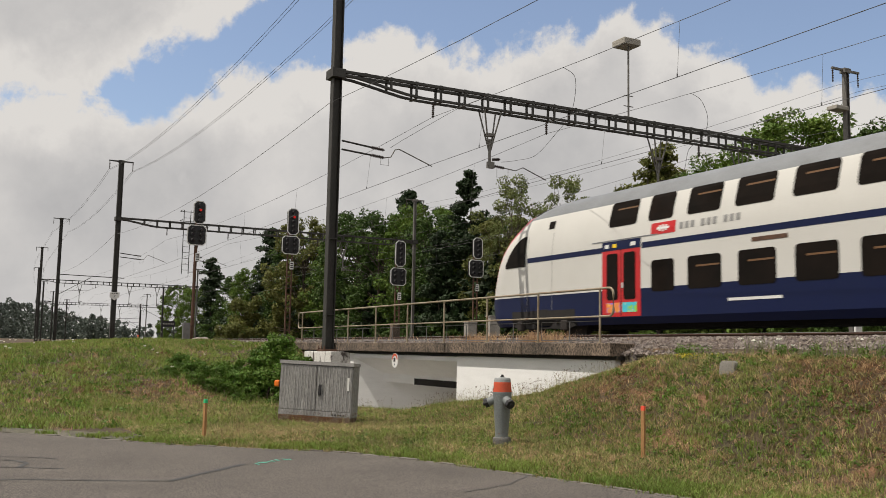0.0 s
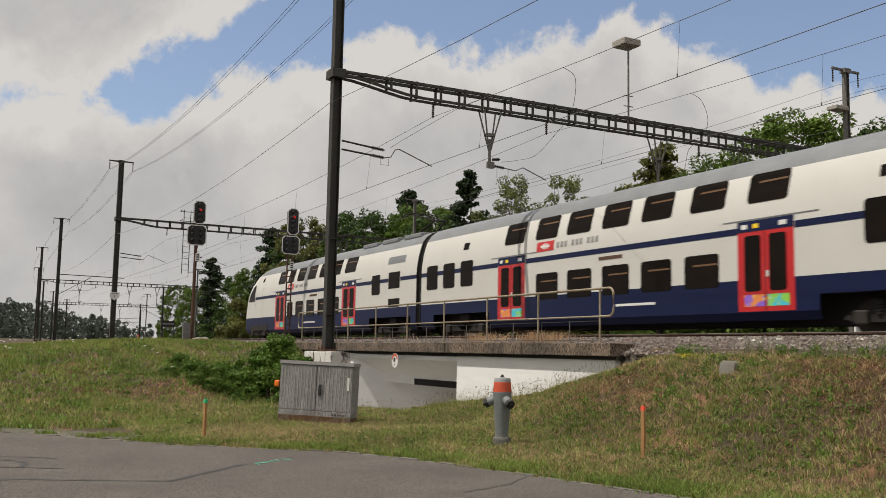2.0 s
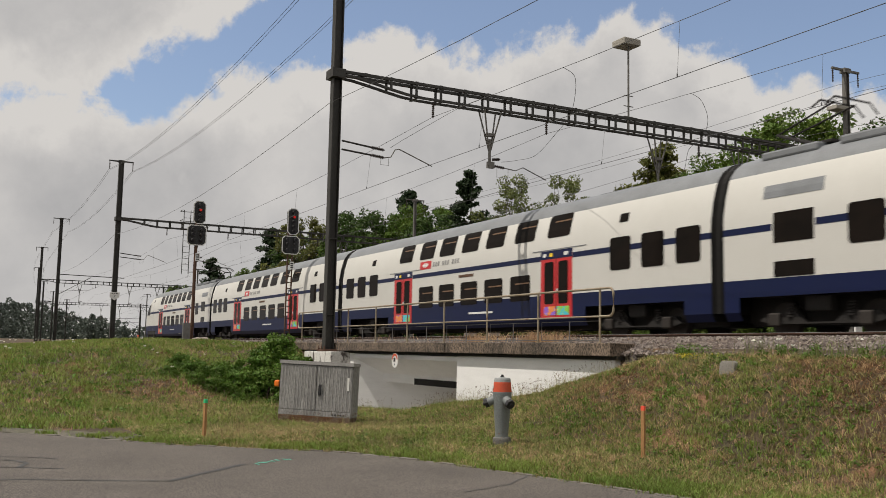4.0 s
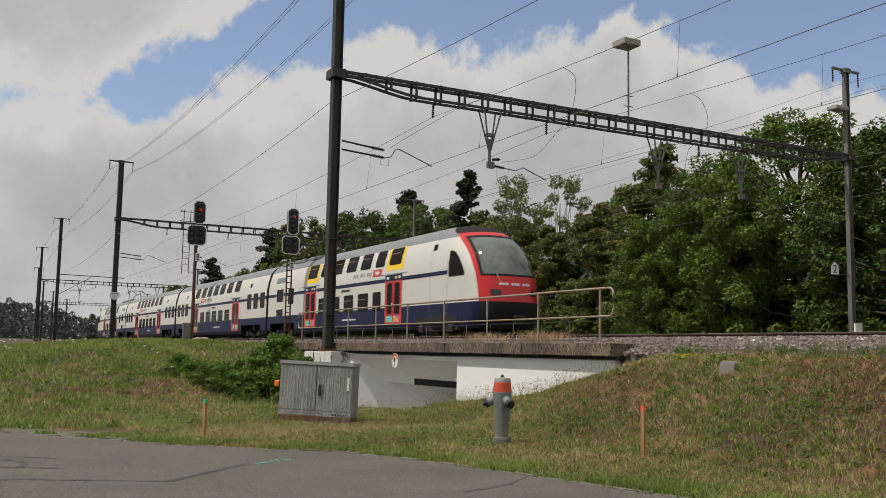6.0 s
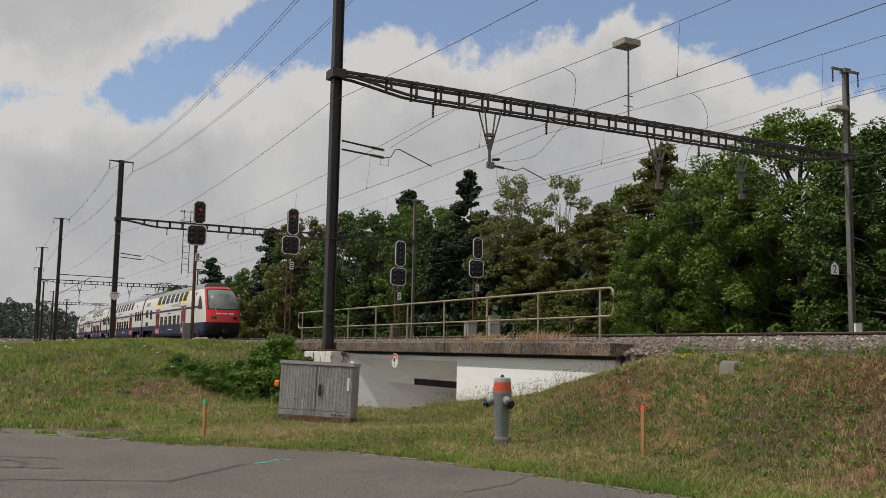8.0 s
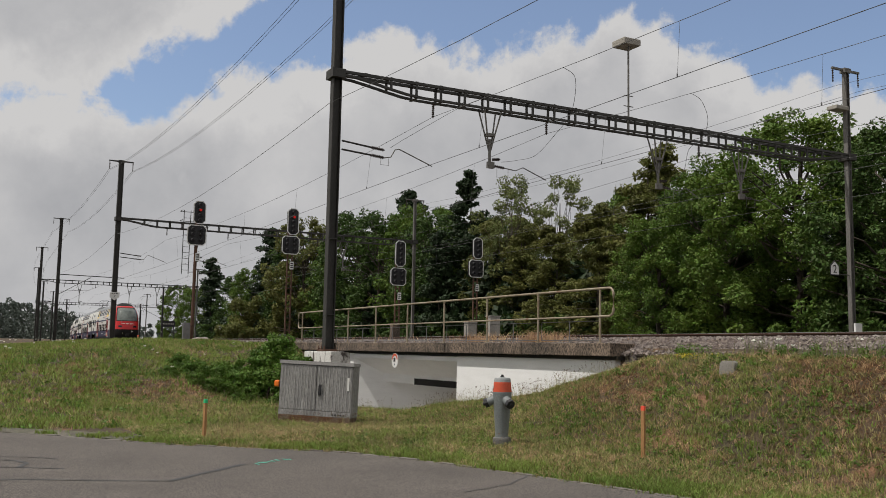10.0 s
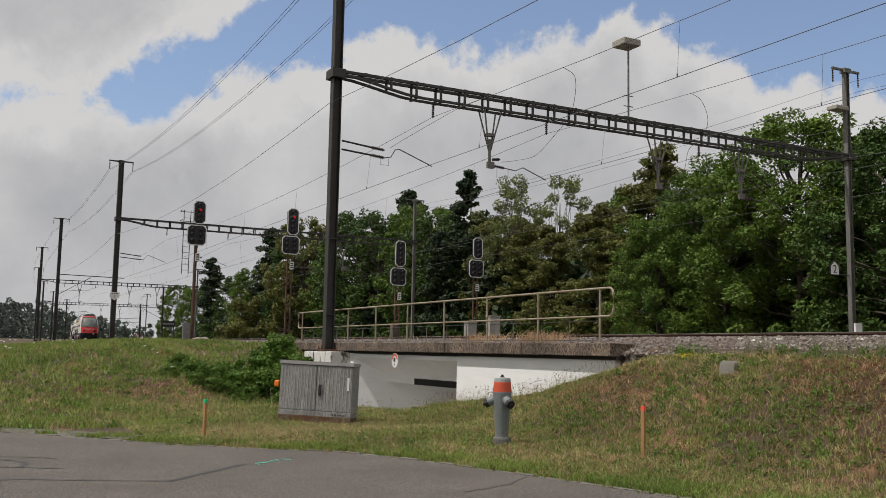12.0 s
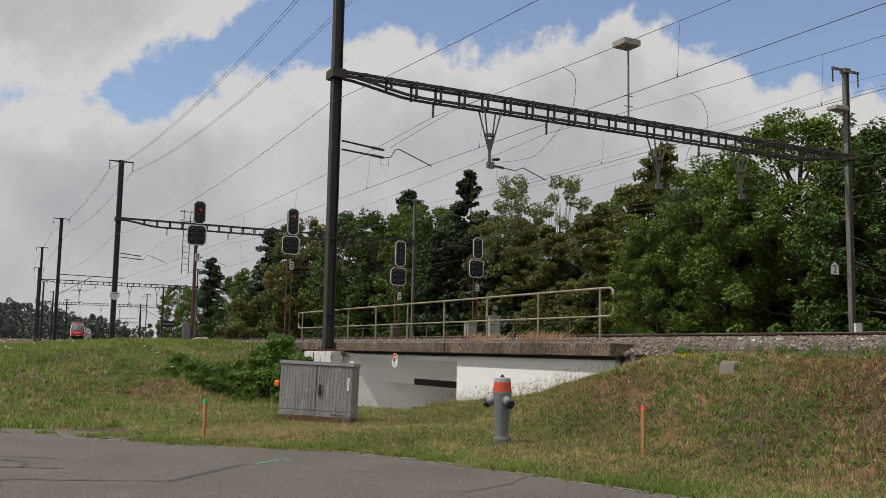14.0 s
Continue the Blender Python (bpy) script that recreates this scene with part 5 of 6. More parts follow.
def build_trees():
    rng = np.random.default_rng(5)
    near = [tree("broadleaf_tree", "tall broadleaf tree with bright green uneven crown", 11, 13.0, 5.0, "leaf_bright", 42000, 0.115, 0.26, 0.05),
            tree("broadleaf_tree", "broadleaf tree with mid-green dense crown", 12, 12.0, 4.6, "leaf_mid", 32000, 0.12, 0.24, 0.05)]
    far = [tree("broadleaf_tree", "broadleaf tree with mid-green dense crown", 13, 16.0, 5.4, "leaf_mid", 19000, 0.175, 0.28, 0.05),
           tree("broadleaf_tree", "broadleaf tree with olive green crown", 14, 16.0, 5.0, "leaf_olive", 19000, 0.175, 0.26, 0.05),
           tree("broadleaf_tree", "broadleaf tree with bright green uneven crown", 15, 15.0, 5.2, "leaf_bright", 19000, 0.175, 0.26, 0.05)]
    pine = tree("pine_tree", "dark pine with upturned layered branches", 21, 17.0, 3.6, "leaf_dark", 16000, 0.17, 0.24)
    con = tree("conifer", "spreading conifer with feathery olive branches", 22, 14.0, 5.4, "leaf_olive", 24000, 0.15, 0.24)
    con_dark = tree("conifer", "dark dense conifer with layered branches", 23, 15.0, 4.0, "leaf_dark", 12000, 0.21, 0.24)
    airy = tree("light_tree", "slender tree with sparse pale green leaves", 31, 15.5, 4.0, "leaf_pale", 7000, 0.12, 0.20)
    plan = [(near[0], -37.2, 42.0, 13.8, 4), (near[1], -30.2, 41.0, 11.6, 80), (near[0], -43.2, 42.5, 12.3, 130), (near[1], -24.0, 42.5, 12.5, 10), (near[1], -33.5, 46.0, 12.6, 200), (near[1], -48.5, 46.0, 12.2, 310),
            (near[0], -47.2, 40.5, 9.0, 250),
            (con, -53.2, 45.5, 14.9, 0), (con, -57.5, 43.5, 11.2, 100), (con, -64.0, 43.8, 10.2, 220), (far[2], -61.0, 51.0, 13.8, 30), (airy, -71.2, 49.5, 15.7, 0), (airy, -73.8, 46.0, 16.0, 140),
            (con, -70.0, 45.0, 11.0, 45), (far[1], -77.5, 47.5, 13.2, 60), (pine, -82.6, 46.0, 18.0, 15), (con_dark, -84.5, 44.0, 12.0, 70), (far[0], -89.5, 46.5, 14.6, 90), (far[2], -96.0, 48.0, 16.6, 200),
            (con_dark, -108.0, 52.0, 20.0, 10), (far[0], -103.0, 46.0, 16.4, 330), (far[0], -110.5, 46.0, 17.6, 20), (far[2], -117.5, 47.0, 15.6, 170), (far[1], -125.5, 44.0, 18.2, 260), (far[0], -133.0, 46.0, 16.6, 110),
            (con_dark, -142.0, 44.5, 18.4, 40), (far[2], -146.0, 42.5, 12.5, 240), (con_dark, -180.0, 44.5, 16.8, 75), (far[0], -171.0, 47.0, 13.0, 15), (far[2], -205.0, 47.0, 12.5, 135), (far[2], -222.0, 47.5, 14.0, 55),
            (far[0], -92.0, 56.0, 15.5, 10), (far[1], -76.0, 57.0, 13.5, 10), (far[0], -60.0, 58.0, 12.5, 50), (near[1], -44.0, 55.0, 12.0, 90), (near[1], -27.0, 53.0, 12.5, 60), (far[0], -122.0, 56.0, 16.0, 95), (far[0], -152.0, 54.0, 14.0, 5)]
    size = {id(near[0]): 13.0, id(near[1]): 12.0, id(far[0]): 16.0, id(far[1]): 16.0, id(far[2]): 15.0, id(pine): 17.0, id(con): 14.0, id(con_dark): 15.0, id(airy): 15.5}
    firsts = {}
    for ob, x, y, h, turn in plan:
        m = place(ob, x, y, h / size[id(ob)], turn)
        if id(ob) in firsts:
            copy_thing(ob, m)
        else:
            firsts[id(ob)] = (ob, m)
    for ob, m in firsts.values():
        ob.matrix_basis = m
    # undergrowth along the foot of the wood; two of three coloured dark for shade
    base = [shrub("dense mid-green shrub at the foot of the wood", 41, 2.6, 3.6, "leaf_mid", 1900, 0.20), shrub("shrub at the foot of the wood, leaves darkened for shade", 42, 2.4, 3.2, "leaf_dark", 1700, 0.20), shrub("tall shrub at the foot of the wood, leaves darkened for shade", 43, 2.8, 4.0, "leaf_dark", 1900, 0.21)]
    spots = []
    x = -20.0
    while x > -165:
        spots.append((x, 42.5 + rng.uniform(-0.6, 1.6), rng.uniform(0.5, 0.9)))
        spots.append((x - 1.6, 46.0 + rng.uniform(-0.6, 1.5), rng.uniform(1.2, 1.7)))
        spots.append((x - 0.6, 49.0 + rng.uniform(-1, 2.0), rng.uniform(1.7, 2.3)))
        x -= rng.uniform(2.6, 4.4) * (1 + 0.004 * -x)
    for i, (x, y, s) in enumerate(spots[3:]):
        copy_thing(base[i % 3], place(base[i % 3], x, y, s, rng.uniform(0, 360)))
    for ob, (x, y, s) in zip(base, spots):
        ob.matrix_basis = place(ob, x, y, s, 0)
    bushy = shrub("rounded grey-green bush beside the tracks", 44, 4.6, 7.6, "leaf_olive", 9000, 0.17)
    bushy.matrix_basis = place(bushy, -135.0, 38.5, 1.0, 0)
    low = shrub("low bush beside the tracks", 45, 3.0, 4.0, "leaf_mid", 4000, 0.16)
    low.matrix_basis = place(low, -150.0, 37.5, 1.0, 0)


build_trees()


def build_far_wood():
    """The wooded ridge at the end of the valley, its haze put into the leaf colour."""
    rng = np.random.default_rng(9)
    cen, rad = [], []
    for i in range(420):
        y = rng.uniform(-60, 150)
        x = -470 - rng.uniform(0, 90)
        g = -3.8 + 12.8 * (1 - smooth(10, 110, y))
        h = rng.uniform(9, 14)
        for q in range(5):
            f = q / 4
            cen.append((x + rng.normal() * 1.2, y + rng.normal() * 1.2, g - 6 + (h + 6) * (0.1 + 0.9 * f)))
            rad.append((1 - f * 0.6) * rng.uniform(3.0, 4.6))
    ob = part("far_wood", leaves(rng, np.array(cen), np.array(rad), 76000, 0.72, 1.0), "leaf_far_haze")
    tagged(ob, "distant wooded ridge, dark green paled and greyed for haze", "woods", kind="stuff")


build_far_wood()


# ---- grass ----
def blade_mesh(rng, pts, height, width, lean=0.5, bent=True):
    """Grass blades: a tapering bent strip each."""
    n = len(pts)
    p = np.array(pts)
    a = rng.uniform(0, 2 * np.pi, n)
    side = np.stack([np.cos(a), np.sin(a), np.zeros(n)], 1)
    b = rng.uniform(0, 2 * np.pi, n)
    tip = np.stack([np.cos(b), np.sin(b), np.zeros(n)], 1) * (rng.uniform(0.1, 1.0, n) * lean)[:, None]
    h = (height * rng.uniform(0.5, 1.35, n))[:, None]
    w = (width * rng.uniform(0.7, 1.3, n))[:, None]
    up = np.array([0, 0, 1.0])
    mid = p + up * h * 0.6 + tip * h * 0.35
    end = p + up * h * 0.98 + tip * h
    v = np.stack([p - side * w, p + side * w, mid + side * w * 0.7, mid - side * w * 0.7, end], 1).reshape(-1, 3)
    if not bent:
        v = np.stack([p - side * w, p + side * w, end], 1).reshape(-1, 3)
        return v.tolist(), [], np.arange(n * 3).reshape(-1, 3).tolist()
    k = np.arange(n)[:, None] * 5
    quads = (k + np.array([0, 1, 2, 3])).tolist()
    tris = (k + np.array([3, 2, 4])).tolist()
    return v.tolist(), [], quads + tris


def inside_strip(x, y):
    """The bare gravelled strip beside the road."""
    return -18.4 < x < -16.3 and y < 2.9 and y > along(x, ROAD_EDGE) and y < along(x, ROAD_EDGE) + 1.25 and noise.noise((x * 3, y * 3, 1)) < 0.25


class Field:
    """A height or density sampled on a fine lattice, for quick lookup of many points."""

    def __init__(self, fn, x0, x1, y0, y1, step=0.15):
        self.x0, self.y0, self.step = x0, y0, step
        nx, ny = int((x1 - x0) / step) + 3, int((y1 - y0) / step) + 3
        self.v = np.array([[fn(x0 + i * step, y0 + j * step) for j in range(ny)] for i in range(nx)])

    def __call__(self, x, y):
        a, b = (x - self.x0) / self.step, (y - self.y0) / self.step
        i, j = np.clip(a.astype(int), 0, self.v.shape[0] - 2), np.clip(b.astype(int), 0, self.v.shape[1] - 2)
        f, g = a - i, b - j
        v = self.v
        return (v[i, j] * (1 - f) + v[i + 1, j] * f) * (1 - g) + (v[i, j + 1] * (1 - f) + v[i + 1, j + 1] * f) * g


def bare(x, y):
    """Where no grass grows: road, strip, bridge, the cabinet's foot."""
    if x > -19.5 and y < along(x, ROAD_EDGE) + 0.05 or inside_strip(x, y):
        return 0.0
    if y > 10.72 and -31 < x < -12.9 or -26.6 < x < -19.7 and y > 9.42:
        return 0.0
    if math.hypot(x + 18.5, y - 6.8) < 1.1 and -0.42 < (x + 19.05) * 0.742 - (y - 6.19) * 0.671 < 0.5:
        return 0.0
    if math.hypot(x + 24.4, (y - 6.2) * 0.9) < 2.3:
        return 0.35
    if x > -13 and y > 9.2:
        return 1 - 0.6 * smooth(0.5, 0.8, dryness(x, y))
    return 1.0


HEIGHTS = {}


def grass_spots(rng, n, x0, x1, y0, y1, keep):
    key = (x0, x1, y0, y1)
    step = 0.12 if x1 - x0 < 30 else 0.3
    if key not in HEIGHTS:
        HEIGHTS[key] = Field(ground_z, x0, x1, y0, y1, step)
    dens = Field(lambda x, y: keep(x, y) * bare(x, y), x0, x1, y0, y1, step)
    out = []
    total = 0
    while total < n:
        x, y = rng.uniform(x0, x1, 60000), rng.uniform(y0, y1, 60000)
        ok = dens(x, y) > rng.uniform(0, 1, 60000)
        x, y = x[ok], y[ok]
        out.append(np.stack([x, y, HEIGHTS[key](x, y) - 0.01], 1))
        total += len(x)
    return np.concatenate(out)[:n]


def dryness(x, y):
    """How dry the turf is, from patches and the sunny crest of the bank."""
    d = 0.38 + 0.9 * noise.noise((x * 0.35, y * 0.5, 2.0)) + 0.35 * noise.noise((x * 1.3, y * 1.3, 5.0))
    if -34 < x < -20 and y < 8:
        d += 0.35 * smooth(-30, -26, x) * smooth(3.5, 5.5, y)
    if x > -14:
        d += 0.35 * smooth(9.0, 10.6, y) - 0.25 * smooth(8.6, 6.4, y)
    return min(1.0, max(0.0, d))


def build_grass():
    rng = np.random.default_rng(3)
    g = M
    g["grass_green"] = leaf_material("grass_green", (0.25, 0.30, 0.07), (0.14, 0.20, 0.04), scale=0.5, island=0.6, through_light=0.35)
    g["grass_olive"] = leaf_material("grass_olive", (0.34, 0.295, 0.135), (0.23, 0.205, 0.085), scale=0.5, island=0.6, through_light=0.3)
    g["grass_dry"] = leaf_material("grass_dry", (0.58, 0.40, 0.25), (0.40, 0.25, 0.14), scale=0.5, island=0.35, through_light=0.3)
    g["seed_head"] = mat("seed_head", (0.11, 0.065, 0.045), 0.9, other=(0.16, 0.11, 0.07), scale=4, island=0.3)

    def near(x, y):
        return 1.0
    bank, meadow = (-24, -3, 3.0, 10.8), (-62, -18, -6.0, 10.8)
    thin = lambda x: 1 - 0.75 * smooth(-26, -60, x)
    stuff = [
        ("turf_grass", "short green grass on the bank", "grass_green", 120000, bank, 0.075, 0.0052, 1.2, lambda x, y: 1.05 - 0.8 * dryness(x, y)),
        ("turf_grass", "olive tired grass on the bank", "grass_olive", 130000, bank, 0.08, 0.0046, 1.4, lambda x, y: 0.6 + 0.4 * dryness(x, y)),
        ("dry_grass", "straw-coloured dry grass on the bank", "grass_dry", 80000, bank, 0.075, 0.0042, 1.8, lambda x, y: 0.15 + 0.85 * dryness(x, y) ** 1.2),
        ("meadow_grass", "fresh green meadow grass on the slope", "grass_green", 130000, meadow, 0.13, 0.014, 1.2, lambda x, y: (1.1 - 0.7 * dryness(x, y)) * thin(x)),
        ("meadow_grass", "olive meadow grass on the slope", "grass_olive", 45000, meadow, 0.12, 0.012, 1.4, lambda x, y: (0.4 + 0.5 * dryness(x, y)) * thin(x)),
        ("dry_grass", "straw-coloured dry grass in the meadow", "grass_dry", 18000, meadow, 0.11, 0.007, 1.4, lambda x, y: dryness(x, y) ** 1.6 * thin(x)),
        ("verge_grass", "lush green grass along the road edge", "grass_green", 20000, (-20, -5, 0.5, 8.5), 0.10, 0.006, 1.0, lambda x, y: max(0.0, 1.0 - abs(y - along(x, ROAD_EDGE) - 0.3) / 0.5) * max(0.0, 0.25 + 1.2 * noise.noise((x * 1.3, 3, 1)))),
    ]
    for name, label, material, n, (x0, x1, y0, y1), h, w, lean, keep in stuff:
        # blades stand in tufts, with bare ground between
        size = 11
        pts = np.repeat(grass_spots(rng, n // size, x0, x1, y0, y1, keep), size, 0)
        pts[:, :2] += rng.normal(size=(len(pts), 2)) * np.repeat(rng.uniform(0.012, 0.05, n // size), size)[:, None] * (1.0 if x0 > -30 else 2.6)
        ob = part(name, blade_mesh(rng, pts, h, w, lean, x0 > -30), material)
        tagged(ob, label, "grass", kind="stuff")
    # brown litter on the dry crest and on the scuffed slope by the brambles
    g["litter"] = leaf_material("dry_litter", (0.30, 0.175, 0.095), (0.19, 0.105, 0.055), scale=1.5, island=0.5, through_light=0.1)
    pts = grass_spots(rng, 46000, *bank, lambda x, y: smooth(0.45, 0.8, dryness(x, y)) * smooth(8.6, 10.0, y) * smooth(-14.5, -12.0, x))
    tagged(part("dead_litter", blade_mesh(rng, pts, 0.028, 0.006, 3.0), "litter"), "brown dead grass lying on the crest of the bank", "litter", kind="stuff")
    pts = grass_spots(rng, 9000, -36, -21, 2.0, 9.5, lambda x, y: smooth(0.32, 0.6, noise.noise((x * 0.3, y * 0.5 + x * 0.12, 31.0)) + 0.5 * smooth(3.2, 1.0, math.hypot(x + 24.6, (y - 6.0) * 0.9))))
    tagged(part("dead_litter", blade_mesh(rng, pts, 0.05, 0.014, 2.4), "litter"), "brown dead grass on the scuffed slope", "litter", kind="stuff")
    # low broad-leaved herbs between the blades
    for name, label, leaf, n, reach_of, r, size, keep in (
            ("bank_weeds", "small dark green herbs among the grass", "leaf_shrub", 5200, bank, 0.07, 0.023, lambda x, y: 0.15 + smooth(0.0, 0.4, noise.noise((x * 1.6, y * 1.6, 9.0)))),
            ("bank_herbs", "small pale olive herbs among the grass", "leaf_pale", 2600, bank, 0.06, 0.017, lambda x, y: 0.25 + smooth(-0.1, 0.4, noise.noise((x * 1.3, y * 1.3, 19.0)))),
            ("meadow_weeds", "leafy green weeds in the meadow", "leaf_shrub", 2400, meadow, 0.16, 0.05, lambda x, y: (0.1 + smooth(0.0, 0.4, noise.noise((x * 0.8, y * 0.8, 9.0)))) * thin(x))):
        spots = grass_spots(rng, n, *reach_of, keep) + np.array([0, 0, 0.03])
        tagged(part(name, leaves(rng, spots, rng.uniform(0.5, 1.4, n) * r, n * 13, size, 0.45), leaf), label, "weeds", kind="stuff")
    # flowering stalks
    pts = grass_spots(rng, 4200, -27, -4, 4.0, 10.74, lambda x, y: 0.16 + (0.5 if 9.9 < y and x < -13.5 else 0.0))
    v, _, f = blade_mesh(rng, pts, 0.27, 0.0022, 0.45)
    tagged(part("grass_stalks", (v, [], f), "grass_olive"), "thin flowering grass stalks", "grass", kind="stuff")
    cen = np.array([v[i * 5 + 4] for i in range(len(pts))])
    tagged(part("seed_heads", leaves(rng, cen, np.full(len(cen), 0.016), len(cen) * 3, 0.010, 1.8), "seed_head"), "brown seed heads of flowering grass", "grass", kind="stuff")
    # dry tufts on the bridge
    pts = []
    for _ in range(1000):
        x = rng.normal(-17.3, 0.45) if rng.uniform() < 0.55 else rng.normal(-19.9, 0.5) if rng.uniform() < 0.75 else rng.uniform(-30, -14)
        pts.append((x, rng.uniform(11.2, 11.9), 1.74))
    pts = [p for p in pts if -30.5 < p[0] < -14.2]
    tagged(part("dry_tufts", blade_mesh(rng, pts, 0.22, 0.005, 1.3), "grass_dry"), "straw-coloured tufts on the bridge deck", "grass", kind="stuff")
    # weeds along the ballast
    cen = np.array([(rng.normal(*((-12.0, 0.25), (-9.6, 0.3), (-8.3, 0.5))[i % 3]), rng.uniform(10.7, 11.0), 1.45 + rng.uniform(0, 0.18)) for i in range(40)])
    tagged(part("trackside_weeds", leaves(rng, cen, rng.uniform(0.06, 0.13, 40), 2600, 0.022, 1.0), "leaf_shrub"), "leafy green weeds beside the ballast", "weeds", kind="stuff")
    pts = [(rng.normal(*((-9.3, 0.35), (-10.3, 0.18), (-8.3, 0.3))[i % 3]), rng.uniform(10.6, 10.95), 1.44) for i in range(280)]
    tagged(part("tall_weeds", blade_mesh(rng, pts, 0.34, 0.004, 0.6), "leaf_pale"), "tall thin weeds beside the ballast", "weeds", kind="stuff")
    cen = np.array([(rng.normal(-11.75, 0.25), rng.normal(10.72, 0.10), 1.50) for _ in range(24)])
    M["petal_yellow"] = mat("yellow_petals", (0.62, 0.48, 0.02), 0.7, island=0.2, other=(0.5, 0.42, 0.02))
    tagged(part("yellow_flowers", leaves(rng, cen, np.full(24, 0.10), 520, 0.012, 0.5), "petal_yellow"), "low yellow stonecrop flowers", "flowers", kind="stuff")
    M["petal_white"] = mat("white_petals", (0.7, 0.7, 0.62), 0.7)
    pts = np.array([(x, y, z + rng.uniform(0.2, 0.4)) for x, y, z in grass_spots(rng, 46, -46, -24, 1.0, 10.0, lambda x, y: 1.0)] + [(rng.normal(-9.8, 0.5), 10.95, 1.66 + rng.uniform(0, 0.14)) for _ in range(7)])
    tagged(part("white_flowers", leaves(rng, pts, np.full(len(pts), 0.05), len(pts) * 16, 0.016, 0.3), "petal_white"), "small white umbel flowers", "flowers", kind="stuff")
    # bramble on the slope beside the bridge
    base = None
    for i, (x, y, s) in enumerate([(-28.2, 9.9, 1.0), (-27.6, 9.2, 1.05), (-27.2, 8.5, 1.0), (-27.4, 7.8, 0.95), (-28.6, 8.6, 1.1), (-29.4, 9.6, 1.1), (-28.4, 7.2, 0.9), (-27.9, 6.5, 0.75), (-26.9, 9.7, 0.9), (-26.4, 9.0, 0.8), (-29.6, 8.0, 0.9), (-30.6, 9.8, 0.8), (-27.0, 6.9, 0.6), (-26.3, 6.2, 0.5), (-26.0, 7.6, 0.6), (-25.4, 8.4, 0.55), (-26.8, 5.6, 0.45), (-28.9, 6.3, 0.6)]):
        m = pose(x, y, ground_z(x, y) - 0.1, 0, 0, 37 * i) @ Matrix.Diagonal((s, s, s, 1))
        if base is None:
            base = shrub("leafy green bramble bush on the bank", 51, 0.85, 0.95, "leaf_shrub", 3400, 0.05, "brambles")
            first = m
        else:
            copy_thing(base, m)
    base.matrix_basis = first


build_grass()


def build_stones():
    """Loose ballast along the shoulder: chipped stones in one sheet."""
    rng = np.random.default_rng(8)
    cube = np.array([(a, b, c) for a in (-1, 1) for b in (-1, 1) for c in (-1, 1)], float)
    quads = np.array([(0, 1, 3, 2), (4, 6, 7, 5), (0, 4, 5, 1), (2, 3, 7, 6), (0, 2, 6, 4), (1, 5, 7, 3)])
    n = 24000
    x = np.where(rng.uniform(size=n) < 0.45, rng.uniform(-14.5, -2.0, n), np.where(rng.uniform(size=n) < 0.6, rng.uniform(-31, -14, n), rng.uniform(-75, -30, n)))
    f = rng.uniform(0, 1, n)
    y = 10.84 + f * 2.0
    z = 1.50 + np.interp(f * 2.0, [0, 0.4, 1.15, 2], [0, 0.17, 0.315, 0.31])
    s = rng.uniform(0.018, 0.036, n)
    ax = np.stack([rng.normal(size=(n, 3)) for _ in range(3)], 1)
    ax[:, 1] -= ax[:, 0] * (ax[:, 1] * ax[:, 0]).sum(1)[:, None] / (ax[:, 0] ** 2).sum(1)[:, None]
    ax[:, 2] = np.cross(ax[:, 0], ax[:, 1])
    ax /= np.linalg.norm(ax, axis=2)[:, :, None]
    local = cube[None] * rng.uniform(0.55, 1.15, (n, 8, 3)) * np.array([1.2, 0.9, 0.75])
    v = np.einsum("nkc,ncd->nkd", local, ax) * s[:, None, None] + np.stack([x, y, z], 1)[:, None]
    faces = (np.arange(n)[:, None, None] * 8 + quads[None]).reshape(-1, 4)
    tagged(part("ballast_stones", (v.reshape(-1, 3).tolist(), [], faces.tolist()), "stone"), "loose grey-brown ballast stones", "ballast", kind="stuff")


build_stones()


